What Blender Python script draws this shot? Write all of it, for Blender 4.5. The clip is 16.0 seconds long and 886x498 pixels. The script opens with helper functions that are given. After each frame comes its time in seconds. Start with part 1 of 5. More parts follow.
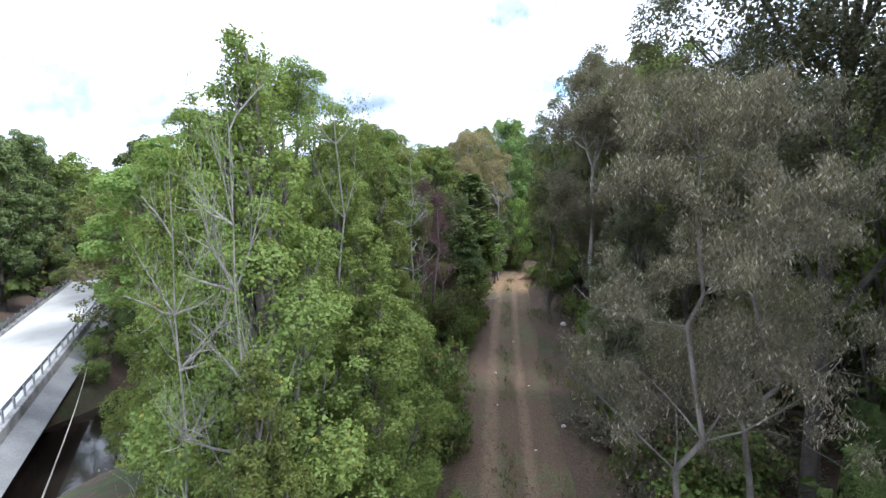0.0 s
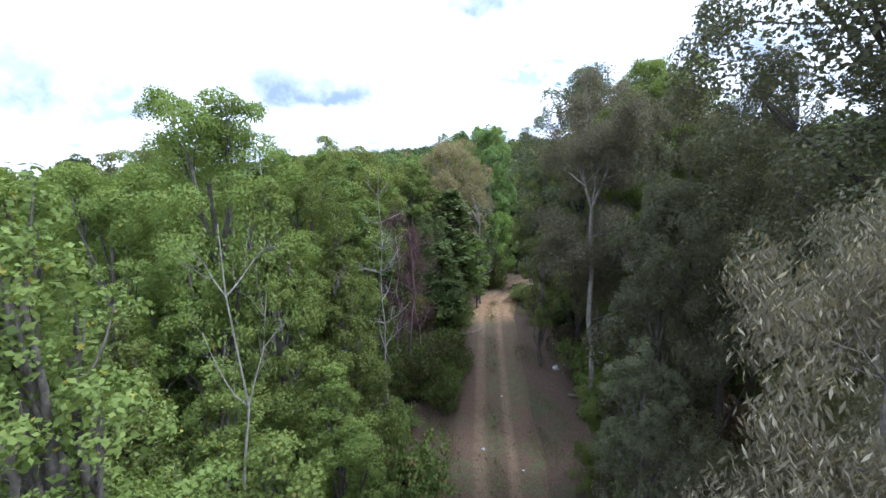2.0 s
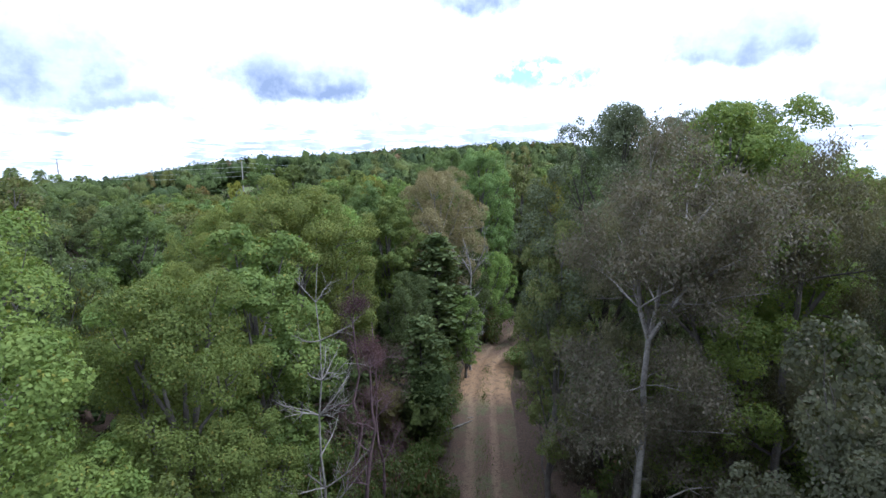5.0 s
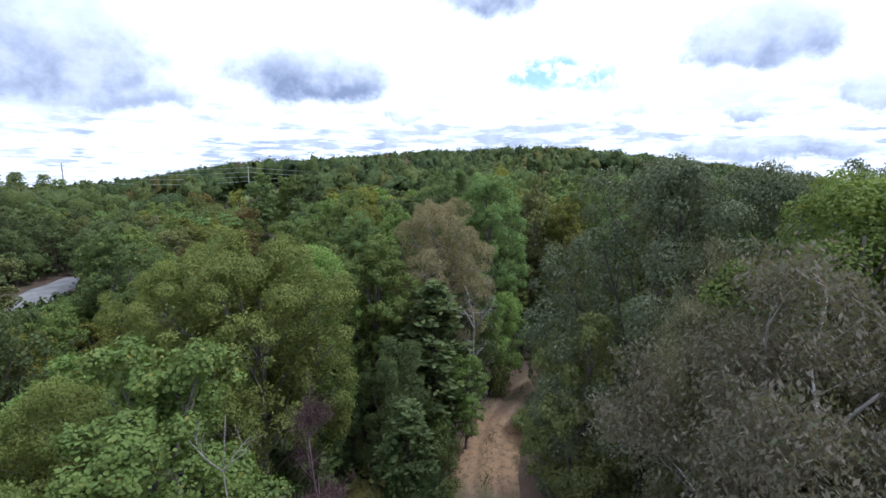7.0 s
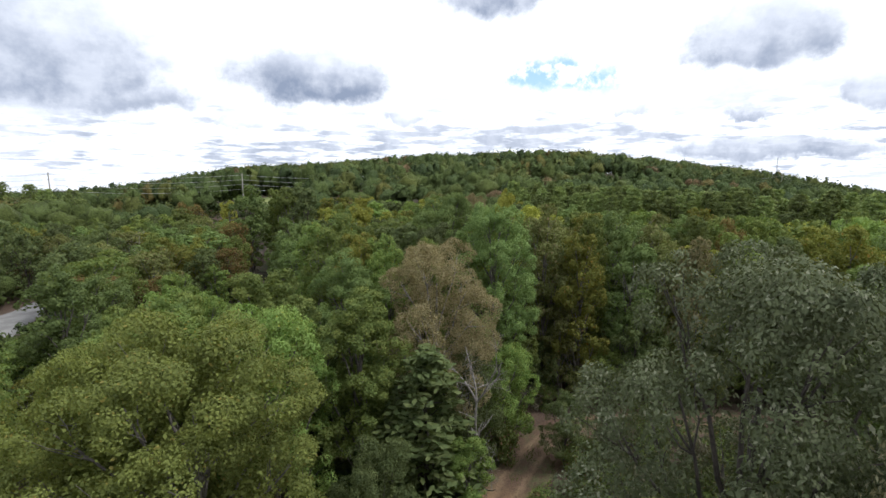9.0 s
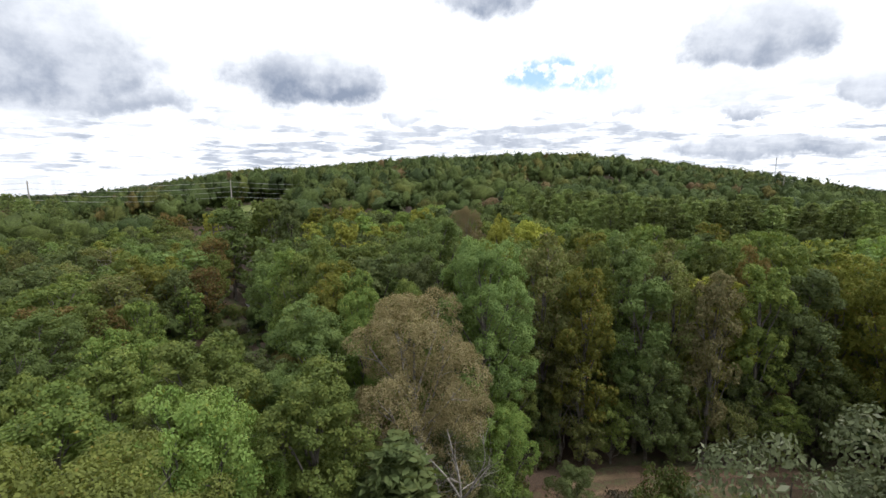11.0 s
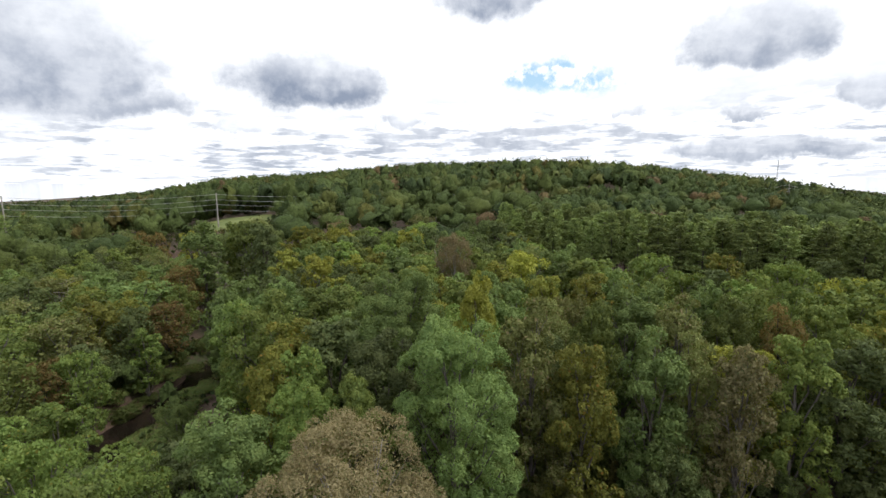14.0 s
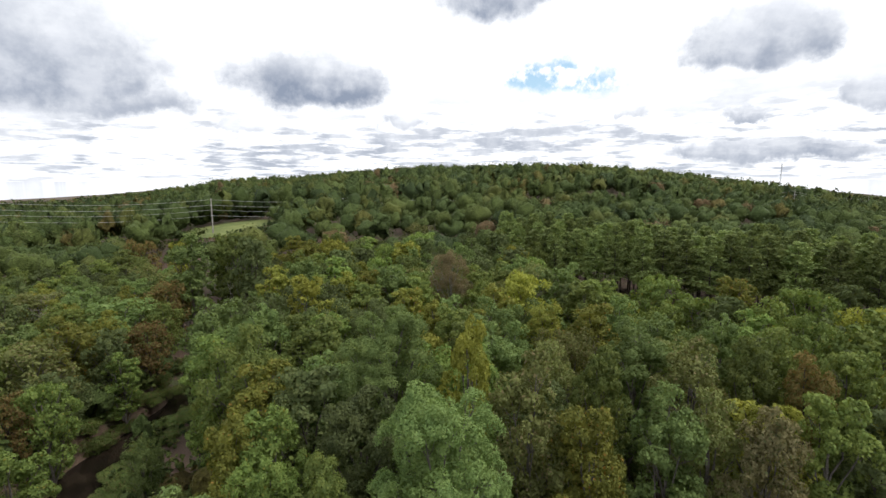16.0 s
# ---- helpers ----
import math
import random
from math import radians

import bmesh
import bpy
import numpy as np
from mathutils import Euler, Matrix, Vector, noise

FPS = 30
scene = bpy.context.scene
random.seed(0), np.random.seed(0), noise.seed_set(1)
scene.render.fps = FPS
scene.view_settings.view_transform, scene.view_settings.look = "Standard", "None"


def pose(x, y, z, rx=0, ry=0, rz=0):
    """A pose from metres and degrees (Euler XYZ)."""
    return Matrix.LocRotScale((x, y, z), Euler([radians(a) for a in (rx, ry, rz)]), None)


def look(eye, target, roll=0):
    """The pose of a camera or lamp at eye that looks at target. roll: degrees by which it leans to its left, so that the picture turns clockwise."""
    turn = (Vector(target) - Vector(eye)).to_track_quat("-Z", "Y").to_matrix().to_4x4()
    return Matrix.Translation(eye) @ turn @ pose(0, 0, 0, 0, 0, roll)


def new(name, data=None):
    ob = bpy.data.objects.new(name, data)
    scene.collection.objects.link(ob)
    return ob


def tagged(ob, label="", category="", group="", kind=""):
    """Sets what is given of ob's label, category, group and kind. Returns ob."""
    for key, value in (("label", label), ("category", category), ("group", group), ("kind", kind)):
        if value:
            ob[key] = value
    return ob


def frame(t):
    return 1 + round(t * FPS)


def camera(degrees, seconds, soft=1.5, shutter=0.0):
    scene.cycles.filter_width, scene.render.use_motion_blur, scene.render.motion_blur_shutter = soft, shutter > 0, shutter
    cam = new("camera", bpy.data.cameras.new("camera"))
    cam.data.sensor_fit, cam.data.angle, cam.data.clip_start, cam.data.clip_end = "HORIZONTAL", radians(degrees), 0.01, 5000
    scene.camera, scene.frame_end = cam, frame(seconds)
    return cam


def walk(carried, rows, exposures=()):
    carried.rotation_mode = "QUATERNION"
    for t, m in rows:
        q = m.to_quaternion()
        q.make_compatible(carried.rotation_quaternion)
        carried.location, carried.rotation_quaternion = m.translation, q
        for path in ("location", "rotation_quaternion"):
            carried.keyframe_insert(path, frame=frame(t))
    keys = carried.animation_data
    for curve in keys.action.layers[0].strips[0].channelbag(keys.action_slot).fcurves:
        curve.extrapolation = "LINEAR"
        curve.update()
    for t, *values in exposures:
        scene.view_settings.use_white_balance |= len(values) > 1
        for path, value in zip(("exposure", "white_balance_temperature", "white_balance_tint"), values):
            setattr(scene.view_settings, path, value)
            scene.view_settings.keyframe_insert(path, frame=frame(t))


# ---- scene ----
cam = camera(87.4, 16.0, soft=1.5)
PATH = [
    (0.0, pose(1.57, 10.29, 12.62, 82.54, 0.63, 0.05)),
    (0.5, pose(1.48, 11.33, 13.40, 82.26, 1.51, -3.03)),
    (1.0, pose(1.59, 12.57, 14.14, 82.06, 1.45, -3.19)),
    (1.5, pose(1.79, 14.03, 14.95, 81.65, 1.26, -2.53)),
    (2.0, pose(1.87, 15.74, 15.65, 81.54, 1.46, -2.69)),
    (2.5, pose(1.96, 17.41, 16.33, 81.43, 1.36, -3.41)),
    (3.0, pose(2.20, 19.21, 16.98, 81.33, 1.23, -3.30)),
    (3.5, pose(2.42, 21.13, 17.70, 81.18, 1.11, -3.58)),
    (4.0, pose(2.66, 23.08, 18.48, 81.09, 0.82, -3.74)),
    (4.5, pose(2.91, 24.99, 19.20, 81.15, 0.40, -3.85)),
    (7.0, pose(4.80, 34.00, 23.00, 81.25, -0.30, -2.05)),
    (7.5, pose(4.92, 35.99, 23.73, 81.28, -0.30, -1.95)),
    (8.0, pose(5.03, 37.88, 24.48, 81.21, -0.10, -2.25)),
    (8.5, pose(5.17, 39.69, 25.18, 81.34, -0.20, -1.95)),
    (9.0, pose(5.44, 41.47, 25.88, 81.37, -0.10, -1.95)),
    (11.5, pose(7.56, 49.96, 29.05, 81.42, 0.30, -2.25)),
    (12.0, pose(8.14, 51.50, 29.75, 81.45, 0.40, -2.25)),
    (12.5, pose(8.69, 52.97, 30.43, 81.48, 0.30, -1.95)),
    (13.0, pose(9.23, 54.42, 31.15, 81.51, 0.20, -1.75)),
    (13.5, pose(9.77, 55.79, 31.84, 81.54, 0.30, -1.95)),
    (14.0, pose(10.21, 57.07, 32.49, 81.67, 0.40, -2.15)),
    (14.5, pose(10.61, 58.26, 33.21, 81.70, 0.30, -2.05)),
    (15.0, pose(10.95, 59.47, 33.80, 81.73, 0.30, -2.15)),
    (15.5, pose(11.19, 60.60, 34.44, 81.76, 0.20, -1.95)),
    (16.0, pose(11.37, 61.72, 35.08, 81.69, 0.10, -1.95)),
]
EXPOSURES = [(0.0, 1.16, 5350, 11), (1.0, 1.12, 5270, 11), (2.5, 1.00, 5150, 11), (3.5, 0.98, 5100, 11), (4.5, 0.80, 5100, 12), (7.0, 0.33, 5250, 14), (9.0, 0.23, 6000, 11), (11.5, 0.18, 6250, 10), (14.0, 0.14, 6300, 10), (16.0, 0.12, 6350, 10)]
walk(cam, PATH, EXPOSURES)

# ---- world, sun, exposure ----
SUN_EL, SUN_AZ = 53.0, 105.0          # degrees; azimuth clockwise from +y
world = bpy.data.worlds.new("world")
scene.world = world
world.use_nodes = True


class Graph:
    """A short way to write node trees."""

    def __init__(self, tree):
        self.tree = tree
        tree.nodes.clear()

    def node(self, kind, inputs=(), attribute=""):
        n = self.tree.nodes.new(kind)
        if attribute:
            n.attribute_name = attribute
        for k, v in dict(inputs).items():
            self.put(n.inputs[k], v)
        return n

    def put(self, socket, v):
        if isinstance(v, bpy.types.NodeSocket):
            self.tree.links.new(v, socket)
        else:
            socket.default_value = v

    def math(self, op, a, b=None, c=None, clamp=False):
        n = self.tree.nodes.new("ShaderNodeMath")
        n.operation, n.use_clamp = op, clamp
        for i, v in enumerate((a, b, c)):
            if v is not None:
                self.put(n.inputs[i], v)
        return n.outputs[0]

    def mix(self, f, a, b, blend="MIX"):
        n = self.tree.nodes.new("ShaderNodeMix")
        n.data_type, n.blend_type = "RGBA", blend
        self.put(n.inputs[0], f)
        self.put(n.inputs[6], a)
        self.put(n.inputs[7], b)
        return n.outputs[2]

    def step(self, v, lo, hi, a=0.0, b=1.0):
        n = self.tree.nodes.new("ShaderNodeMapRange")
        n.interpolation_type = "SMOOTHSTEP"
        for i, x in enumerate((v, lo, hi, a, b)):
            self.put(n.inputs[i], x)
        return n.outputs[0]

    def noise(self, vec, scale, detail=3.0, rough=0.55, out=0):
        n = self.node("ShaderNodeTexNoise", {"Scale": scale, "Detail": detail, "Roughness": rough})
        if vec is not None:
            self.put(n.inputs["Vector"], vec)
        return n.outputs[out]


def rgb(r, g, b):
    return (r, g, b, 1.0)


def make_sky():
    g = Graph(world.node_tree)
    co = g.node("ShaderNodeTexCoord").outputs["Generated"]
    xyz = g.node("ShaderNodeSeparateXYZ", {0: co}).outputs
    az = g.math("ARCTAN2", xyz[0], xyz[1])
    el = g.math("ARCSINE", xyz[2])
    # the cloud deck: a plane overhead, foreshortened towards the horizon
    lift = g.math("ADD", g.math("MAXIMUM", xyz[2], 0.0), 0.105)
    deck = g.node("ShaderNodeCombineXYZ", {0: g.math("DIVIDE", xyz[0], lift), 1: g.math("DIVIDE", xyz[1], lift), 2: 3.7}).outputs[0]
    wide = g.noise(deck, 0.9, 3.0, 0.5)
    fine = g.noise(deck, 3.3, 4.0, 0.55)
    # waviness for the outlines of the large clouds
    wob = g.node("ShaderNodeSeparateXYZ", {0: g.noise(co, 7.0, 6.0, 0.66, 1)}).outputs
    azw = g.math("ADD", az, g.math("MULTIPLY", g.math("SUBTRACT", wob[0], 0.5), 0.24))
    elw = g.math("ADD", el, g.math("MULTIPLY", g.math("SUBTRACT", wob[1], 0.5), 0.10))
    total = None
    clouds = (("large", -38.5, 12.0, 11.5, 6.0, 0.9), ("large", -33.0, 8.6, 8.0, 2.2, 0.8), ("large", -13.6, 11.4, 8.8, 3.1, 1.0), ("large", 7.3, 20.3, 7.6, 3.0, 0.95),
              ("large", 35.5, 13.6, 7.0, 3.3, 0.85), ("small", 34.9, 6.4, 3.2, 0.8, 0.8), ("small", -3.1, 7.2, 2.7, 0.9, 0.6),
              ("small", 44.0, 8.2, 4.0, 1.6, 0.7), ("small", 36.3, 2.9, 9.0, 1.2, 0.9), ("small", 24.0, 7.4, 1.8, 0.6, 0.6),
              ("small", 14.0, 4.6, 1.6, 0.6, 0.6), ("small", 8.0, 5.6, 3.2, 0.5, 0.5), ("small", -21.5, 6.4, 3.0, 0.7, 0.5))
    for _, a0, e0, wa, we, k in clouds:
        u = g.math("DIVIDE", g.math("SUBTRACT", azw, radians(a0)), radians(wa))
        v = g.math("DIVIDE", g.math("SUBTRACT", elw, radians(e0)), radians(we))
        d = g.math("ADD", g.math("MULTIPLY", u, u), g.math("MULTIPLY", v, v))
        m = g.math("MULTIPLY", g.step(d, 1.35, 0.45, 0.0, k), g.step(v, 1.0, -0.7, 0.42, 1.0))
        total = m if total is None else g.math("MAXIMUM", total, m)
    strips = g.step(g.math("ADD", g.math("MULTIPLY", wide, 0.38), g.math("MULTIPLY", fine, 0.62)), 0.455, 0.575)
    low = g.math("MULTIPLY", g.step(el, radians(13.0), radians(3.5), 0.10, 0.74), g.step(el, radians(-0.6), radians(1.2), 0.45, 1.0))
    grey = g.math("MAXIMUM", total, g.math("MULTIPLY", strips, low))
    grey = g.math("MULTIPLY", grey, g.step(g.noise(co, 13.0, 5.0, 0.6), 0.3, 0.68, 0.62, 1.1))
    # a hole in the cover, through which the blue sky shows
    bu = g.math("DIVIDE", g.math("SUBTRACT", azw, radians(15.7)), radians(8.0))
    bv = g.math("DIVIDE", g.math("SUBTRACT", elw, radians(11.3)), radians(1.9))
    hole = g.step(g.math("ADD", g.math("MULTIPLY", bu, bu), g.math("MULTIPLY", bv, bv)), 1.2, 0.3)
    hole = g.math("MULTIPLY", hole, g.step(g.noise(co, 20.0, 4.0, 0.6), 0.44, 0.56))
    sky = g.node("ShaderNodeTexSky")
    sky.sky_type, sky.sun_disc = "NISHITA", False
    sky.sun_elevation, sky.sun_rotation = radians(SUN_EL), radians(SUN_AZ)
    blue = g.mix(1.0, sky.outputs[0], rgb(0.15, 0.15, 0.15), "MULTIPLY")
    white = g.mix(g.step(fine, 0.3, 0.7), rgb(1.02, 1.03, 1.06), rgb(1.22, 1.22, 1.22))
    cover = g.mix(grey, white, rgb(0.285, 0.330, 0.420))
    shown = g.mix(g.math("MULTIPLY", hole, 0.9), cover, g.mix(0.2, blue, rgb(0.5, 1.0, 1.1)))
    bg = g.node("ShaderNodeBackground", {"Color": shown, "Strength": 1.0})
    g.node("ShaderNodeOutputWorld", {"Surface": bg.outputs[0]})


make_sky()
sun_data = bpy.data.lights.new("sun", "SUN")
sun_data.energy, sun_data.angle, sun_data.color = 2.05, radians(14), (1.0, 0.95, 0.86)
sun = new("sun", sun_data)
sa, se = radians(SUN_AZ), radians(SUN_EL)
sun.matrix_world = look((300 * math.sin(sa) * math.cos(se), 300 * math.cos(sa) * math.cos(se), 300 * math.sin(se)), (0, 0, 0))


# ---- materials ----
def material(name):
    m = bpy.data.materials.new(name)
    m.use_nodes = True
    return m, Graph(m.node_tree)


def surface(name, dark, light, scale=2.0, rough=0.9, bump=0.3, fine=14.0, metal=0.0):
    """A plain rough surface with variation at two scales."""
    m, g = material(name)
    co = g.node("ShaderNodeTexCoord").outputs["Object"]
    a, b = g.noise(co, scale, 4.0), g.noise(co, fine, 3.0)
    mixv = g.step(g.math("ADD", g.math("MULTIPLY", a, 0.65), g.math("MULTIPLY", b, 0.35)), 0.36, 0.64)
    hgt = g.node("ShaderNodeBump", {"Strength": bump, "Distance": 0.03, "Height": b})
    sh = g.node("ShaderNodeBsdfPrincipled", {"Base Color": g.mix(mixv, rgb(*dark), rgb(*light)), "Roughness": rough, "Metallic": metal, "Normal": hgt.outputs[0]})
    g.node("ShaderNodeOutputMaterial", {"Surface": sh.outputs[0]})
    return m


def ragged(g, co, sh, grain, gaps):
    """Parts a sprig into single leaves: the gaps between them are open."""
    if gaps <= 0:
        return sh.outputs[0]
    hole = g.math("LESS_THAN", g.noise(co, grain, 1.0, 0.5), gaps)
    clear = g.node("ShaderNodeBsdfTransparent")
    return g.node("ShaderNodeMixShader", {0: hole, 1: sh.outputs[0], 2: clear.outputs[0]}).outputs[0]


def leaf(name, dark, mid, light, fleck=None, fleck_part=0.0, through_light=0.28, grain=11.0, gaps=0.0):
    """Leaves: each blade, each branch and each tree differs a little; some light comes through."""
    m, g = material(name)
    geo = g.node("ShaderNodeNewGeometry")
    isl = geo.outputs["Random Per Island"]
    tree = g.node("ShaderNodeObjectInfo").outputs["Random"]
    co = g.node("ShaderNodeTexCoord").outputs["Object"]
    patch = g.noise(co, 0.75, 3.0)
    spot = g.noise(co, grain * 0.8, 2.0)
    k = g.math("ADD", g.math("ADD", g.math("MULTIPLY", isl, 0.22), g.math("MULTIPLY", spot, 0.14)), g.math("MULTIPLY", patch, 0.66))
    k = g.math("ADD", k, g.math("MULTIPLY", g.math("SUBTRACT", tree, 0.5), 0.22))
    ramp = g.node("ShaderNodeValToRGB", {0: k})
    e = ramp.color_ramp.elements
    e[0].position, e[0].color = 0.22, rgb(*dark)
    e[1].position, e[1].color = 0.78, rgb(*light)
    c = e.new(0.5)
    c.color = rgb(*mid)
    col = ramp.outputs[0]
    if fleck:
        hit = g.math("GREATER_THAN", g.math("FRACT", g.math("MULTIPLY", isl, 37.3)), 1.0 - fleck_part)
        col = g.mix(hit, col, rgb(*fleck))
    hsv = g.node("ShaderNodeHueSaturation", {"Hue": g.math("ADD", 0.485, g.math("MULTIPLY", tree, 0.03)), "Saturation": 1.0,
                                             "Value": g.math("ADD", 0.82, g.math("MULTIPLY", tree, 0.36)), "Color": col})
    dif = g.node("ShaderNodeBsdfPrincipled", {"Base Color": hsv.outputs[0], "Roughness": 0.7, "Specular IOR Level": 0.2})
    tr = g.node("ShaderNodeBsdfTranslucent", {"Color": g.mix(1.0, hsv.outputs[0], rgb(1.25, 1.2, 0.6), "MULTIPLY")})
    sh = g.node("ShaderNodeMixShader", {0: through_light, 1: dif.outputs[0], 2: tr.outputs[0]})
    g.node("ShaderNodeOutputMaterial", {"Surface": ragged(g, co, sh, grain, gaps)})
    return m


def far_leaf():
    """The distant wood: every tree has its own tint, by a number stored with it."""
    m, g = material("far_foliage")
    att = g.node("ShaderNodeAttribute", attribute="species").outputs["Fac"]
    isl = g.node("ShaderNodeNewGeometry").outputs["Random Per Island"]
    ramp = g.node("ShaderNodeValToRGB", {0: att})
    e = ramp.color_ramp.elements
    e[0].position, e[0].color = 0.0, rgb(0.044, 0.066, 0.024)
    e[1].position, e[1].color = 1.0, rgb(0.120, 0.082, 0.038)
    for p, c in ((0.25, (0.062, 0.090, 0.027)), (0.5, (0.086, 0.114, 0.030)), (0.72, (0.112, 0.122, 0.031)), (0.86, (0.126, 0.108, 0.030)), (0.93, (0.130, 0.092, 0.044))):
        q = e.new(p)
        q.color = rgb(*c)
    co = g.node("ShaderNodeTexCoord").outputs["Object"]
    fine, mid = g.noise(co, 2.6, 4.0, 0.65), g.noise(co, 0.7, 3.0)
    val = g.math("ADD", g.math("MULTIPLY", isl, 0.25), g.math("ADD", g.step(fine, 0.3, 0.7, 0.35, 0.85), g.step(mid, 0.3, 0.7, 0.1, 0.35)))
    hsv = g.node("ShaderNodeHueSaturation", {"Value": val, "Color": ramp.outputs[0]})
    bump = g.node("ShaderNodeBump", {"Strength": 1.0, "Distance": 0.55, "Height": g.math("ADD", fine, g.math("MULTIPLY", mid, 0.6))})
    dif = g.node("ShaderNodeBsdfPrincipled", {"Base Color": hsv.outputs[0], "Roughness": 0.75, "Specular IOR Level": 0.15, "Normal": bump.outputs[0]})
    g.node("ShaderNodeOutputMaterial", {"Surface": dif.outputs[0]})
    return m


LEAF_GREEN = leaf("leaf_green", (0.076, 0.111, 0.032), (0.134, 0.172, 0.044), (0.211, 0.234, 0.058))
LEAF_LUSH = leaf("leaf_lush_green", (0.086, 0.120, 0.034), (0.144, 0.186, 0.048), (0.212, 0.252, 0.068), (0.30, 0.25, 0.05), 0.012, 0.32, gaps=0.42)
LEAF_COOL = leaf("leaf_fresh_green", (0.082, 0.114, 0.030), (0.134, 0.172, 0.041), (0.194, 0.226, 0.057), (0.24, 0.22, 0.05), 0.03, 0.34, gaps=0.40)
LEAF_SUNNY = leaf("leaf_sunlit_oak", (0.128, 0.167, 0.045), (0.197, 0.246, 0.059), (0.284, 0.322, 0.083), (0.28, 0.26, 0.06), 0.02, 0.3)
LEAF_TEAL = leaf("leaf_cool_green", (0.078, 0.119, 0.039), (0.131, 0.183, 0.057), (0.197, 0.249, 0.078))
LEAF_KHAKI = leaf("leaf_khaki", (0.098, 0.112, 0.039), (0.154, 0.173, 0.056), (0.214, 0.228, 0.080), (0.200, 0.170, 0.080), 0.08)
LEAF_STRAW = leaf("leaf_straw", (0.128, 0.114, 0.056), (0.190, 0.170, 0.082), (0.252, 0.226, 0.112), (0.110, 0.120, 0.048), 0.15)
LEAF_GOLD = leaf("leaf_golden_green", (0.146, 0.164, 0.032), (0.230, 0.240, 0.042), (0.318, 0.308, 0.056), None, 0.0, 0.28)
# gleaming olive: its pale flecks are glints put into the leaf colour
LEAF_GLEAM = leaf("leaf_gleaming_olive", (0.060, 0.074, 0.036), (0.104, 0.124, 0.060), (0.158, 0.178, 0.094), (0.205, 0.218, 0.142), 0.10, 0.2)
LEAF_DEEP = leaf("leaf_deep_green", (0.061, 0.085, 0.034), (0.101, 0.130, 0.047), (0.162, 0.182, 0.066))
LEAF_BRIGHT = leaf("leaf_bright_green", (0.094, 0.146, 0.040), (0.154, 0.220, 0.054), (0.232, 0.284, 0.078), (0.26, 0.24, 0.05), 0.02, 0.3)
LEAF_YELLOW = leaf("leaf_yellow_green", (0.108, 0.129, 0.029), (0.176, 0.188, 0.036), (0.252, 0.242, 0.047), (0.310, 0.200, 0.042), 0.02, 0.28)
LEAF_RUST = leaf("leaf_rust", (0.092, 0.063, 0.025), (0.149, 0.101, 0.038), (0.206, 0.145, 0.050), (0.130, 0.135, 0.040), 0.25)
LEAF_TAN = leaf("leaf_tan", (0.140, 0.112, 0.060), (0.204, 0.164, 0.090), (0.270, 0.220, 0.126), (0.118, 0.120, 0.050), 0.10)
LEAF_GREY = leaf("leaf_grey_olive", (0.080, 0.072, 0.049), (0.135, 0.122, 0.084), (0.208, 0.190, 0.134), (0.34, 0.31, 0.23), 0.10)
LEAF_OLIVE = leaf("leaf_dull_olive", (0.092, 0.088, 0.048), (0.146, 0.140, 0.078), (0.208, 0.196, 0.116), (0.27, 0.24, 0.16), 0.06)
LEAF_DRY = leaf("leaf_dry_brown", (0.098, 0.087, 0.062), (0.150, 0.132, 0.094), (0.212, 0.188, 0.136), (0.098, 0.110, 0.056), 0.18, 0.3)
LEAF_SILVER = leaf("leaf_silver_green", (0.064, 0.071, 0.041), (0.102, 0.108, 0.062), (0.152, 0.155, 0.095), (0.21, 0.19, 0.13), 0.05, 0.34)
LEAF_PLUM = leaf("leaf_withered_plum", (0.062, 0.036, 0.039), (0.106, 0.061, 0.064), (0.156, 0.095, 0.095))
LEAF_PINE = leaf("pine_needles", (0.099, 0.137, 0.049), (0.168, 0.215, 0.072), (0.260, 0.298, 0.099), None, 0.0, 0.25)
LEAF_SHRUB = leaf("leaf_shrub", (0.067, 0.102, 0.031), (0.119, 0.157, 0.042), (0.186, 0.218, 0.057), (0.199, 0.128, 0.067), 0.1)
LEAF_LITTER = leaf("dry_leaf", (0.075, 0.048, 0.030), (0.120, 0.080, 0.050), (0.180, 0.125, 0.080), None, 0.0, 0.05, gaps=0.0)
GRASS_BLADE = leaf("grass_blade", (0.060, 0.090, 0.025), (0.105, 0.125, 0.040), (0.180, 0.165, 0.070), None, 0.0, 0.15, gaps=0.0)
FAR_LEAF = far_leaf()
BARK_GREY = surface("bark_grey", (0.075, 0.064, 0.054), (0.170, 0.150, 0.130), 1.5, 0.95, 0.6)
BARK_DARK = surface("bark_dark", (0.040, 0.033, 0.028), (0.095, 0.080, 0.066), 1.5, 0.95, 0.6)
BARK_PALE = surface("bark_pale", (0.150, 0.135, 0.115), (0.310, 0.285, 0.250), 2.5, 0.9, 0.4)
BARK_PURPLE = surface("bark_purplish", (0.090, 0.057, 0.060), (0.190, 0.124, 0.128), 2.0, 0.95, 0.5)
CONCRETE = surface("concrete", (0.300, 0.285, 0.260), (0.480, 0.460, 0.430), 0.6, 0.9, 0.2, 6.0)
CONCRETE_STAINED = surface("stained_concrete", (0.150, 0.140, 0.130), (0.330, 0.315, 0.300), 0.9, 0.92, 0.3, 5.0)
ROADWAY = surface("pale_road_surface", (0.500, 0.475, 0.430), (0.620, 0.595, 0.550), 0.4, 0.95, 0.15, 9.0)
ASPHALT = surface("worn_grey_asphalt", (0.160, 0.155, 0.148), (0.250, 0.243, 0.232), 0.4, 0.95, 0.15, 9.0)
STEEL = surface("galvanised_steel", (0.330, 0.340, 0.350), (0.480, 0.490, 0.500), 3.0, 0.45, 0.1, 20.0, 0.8)
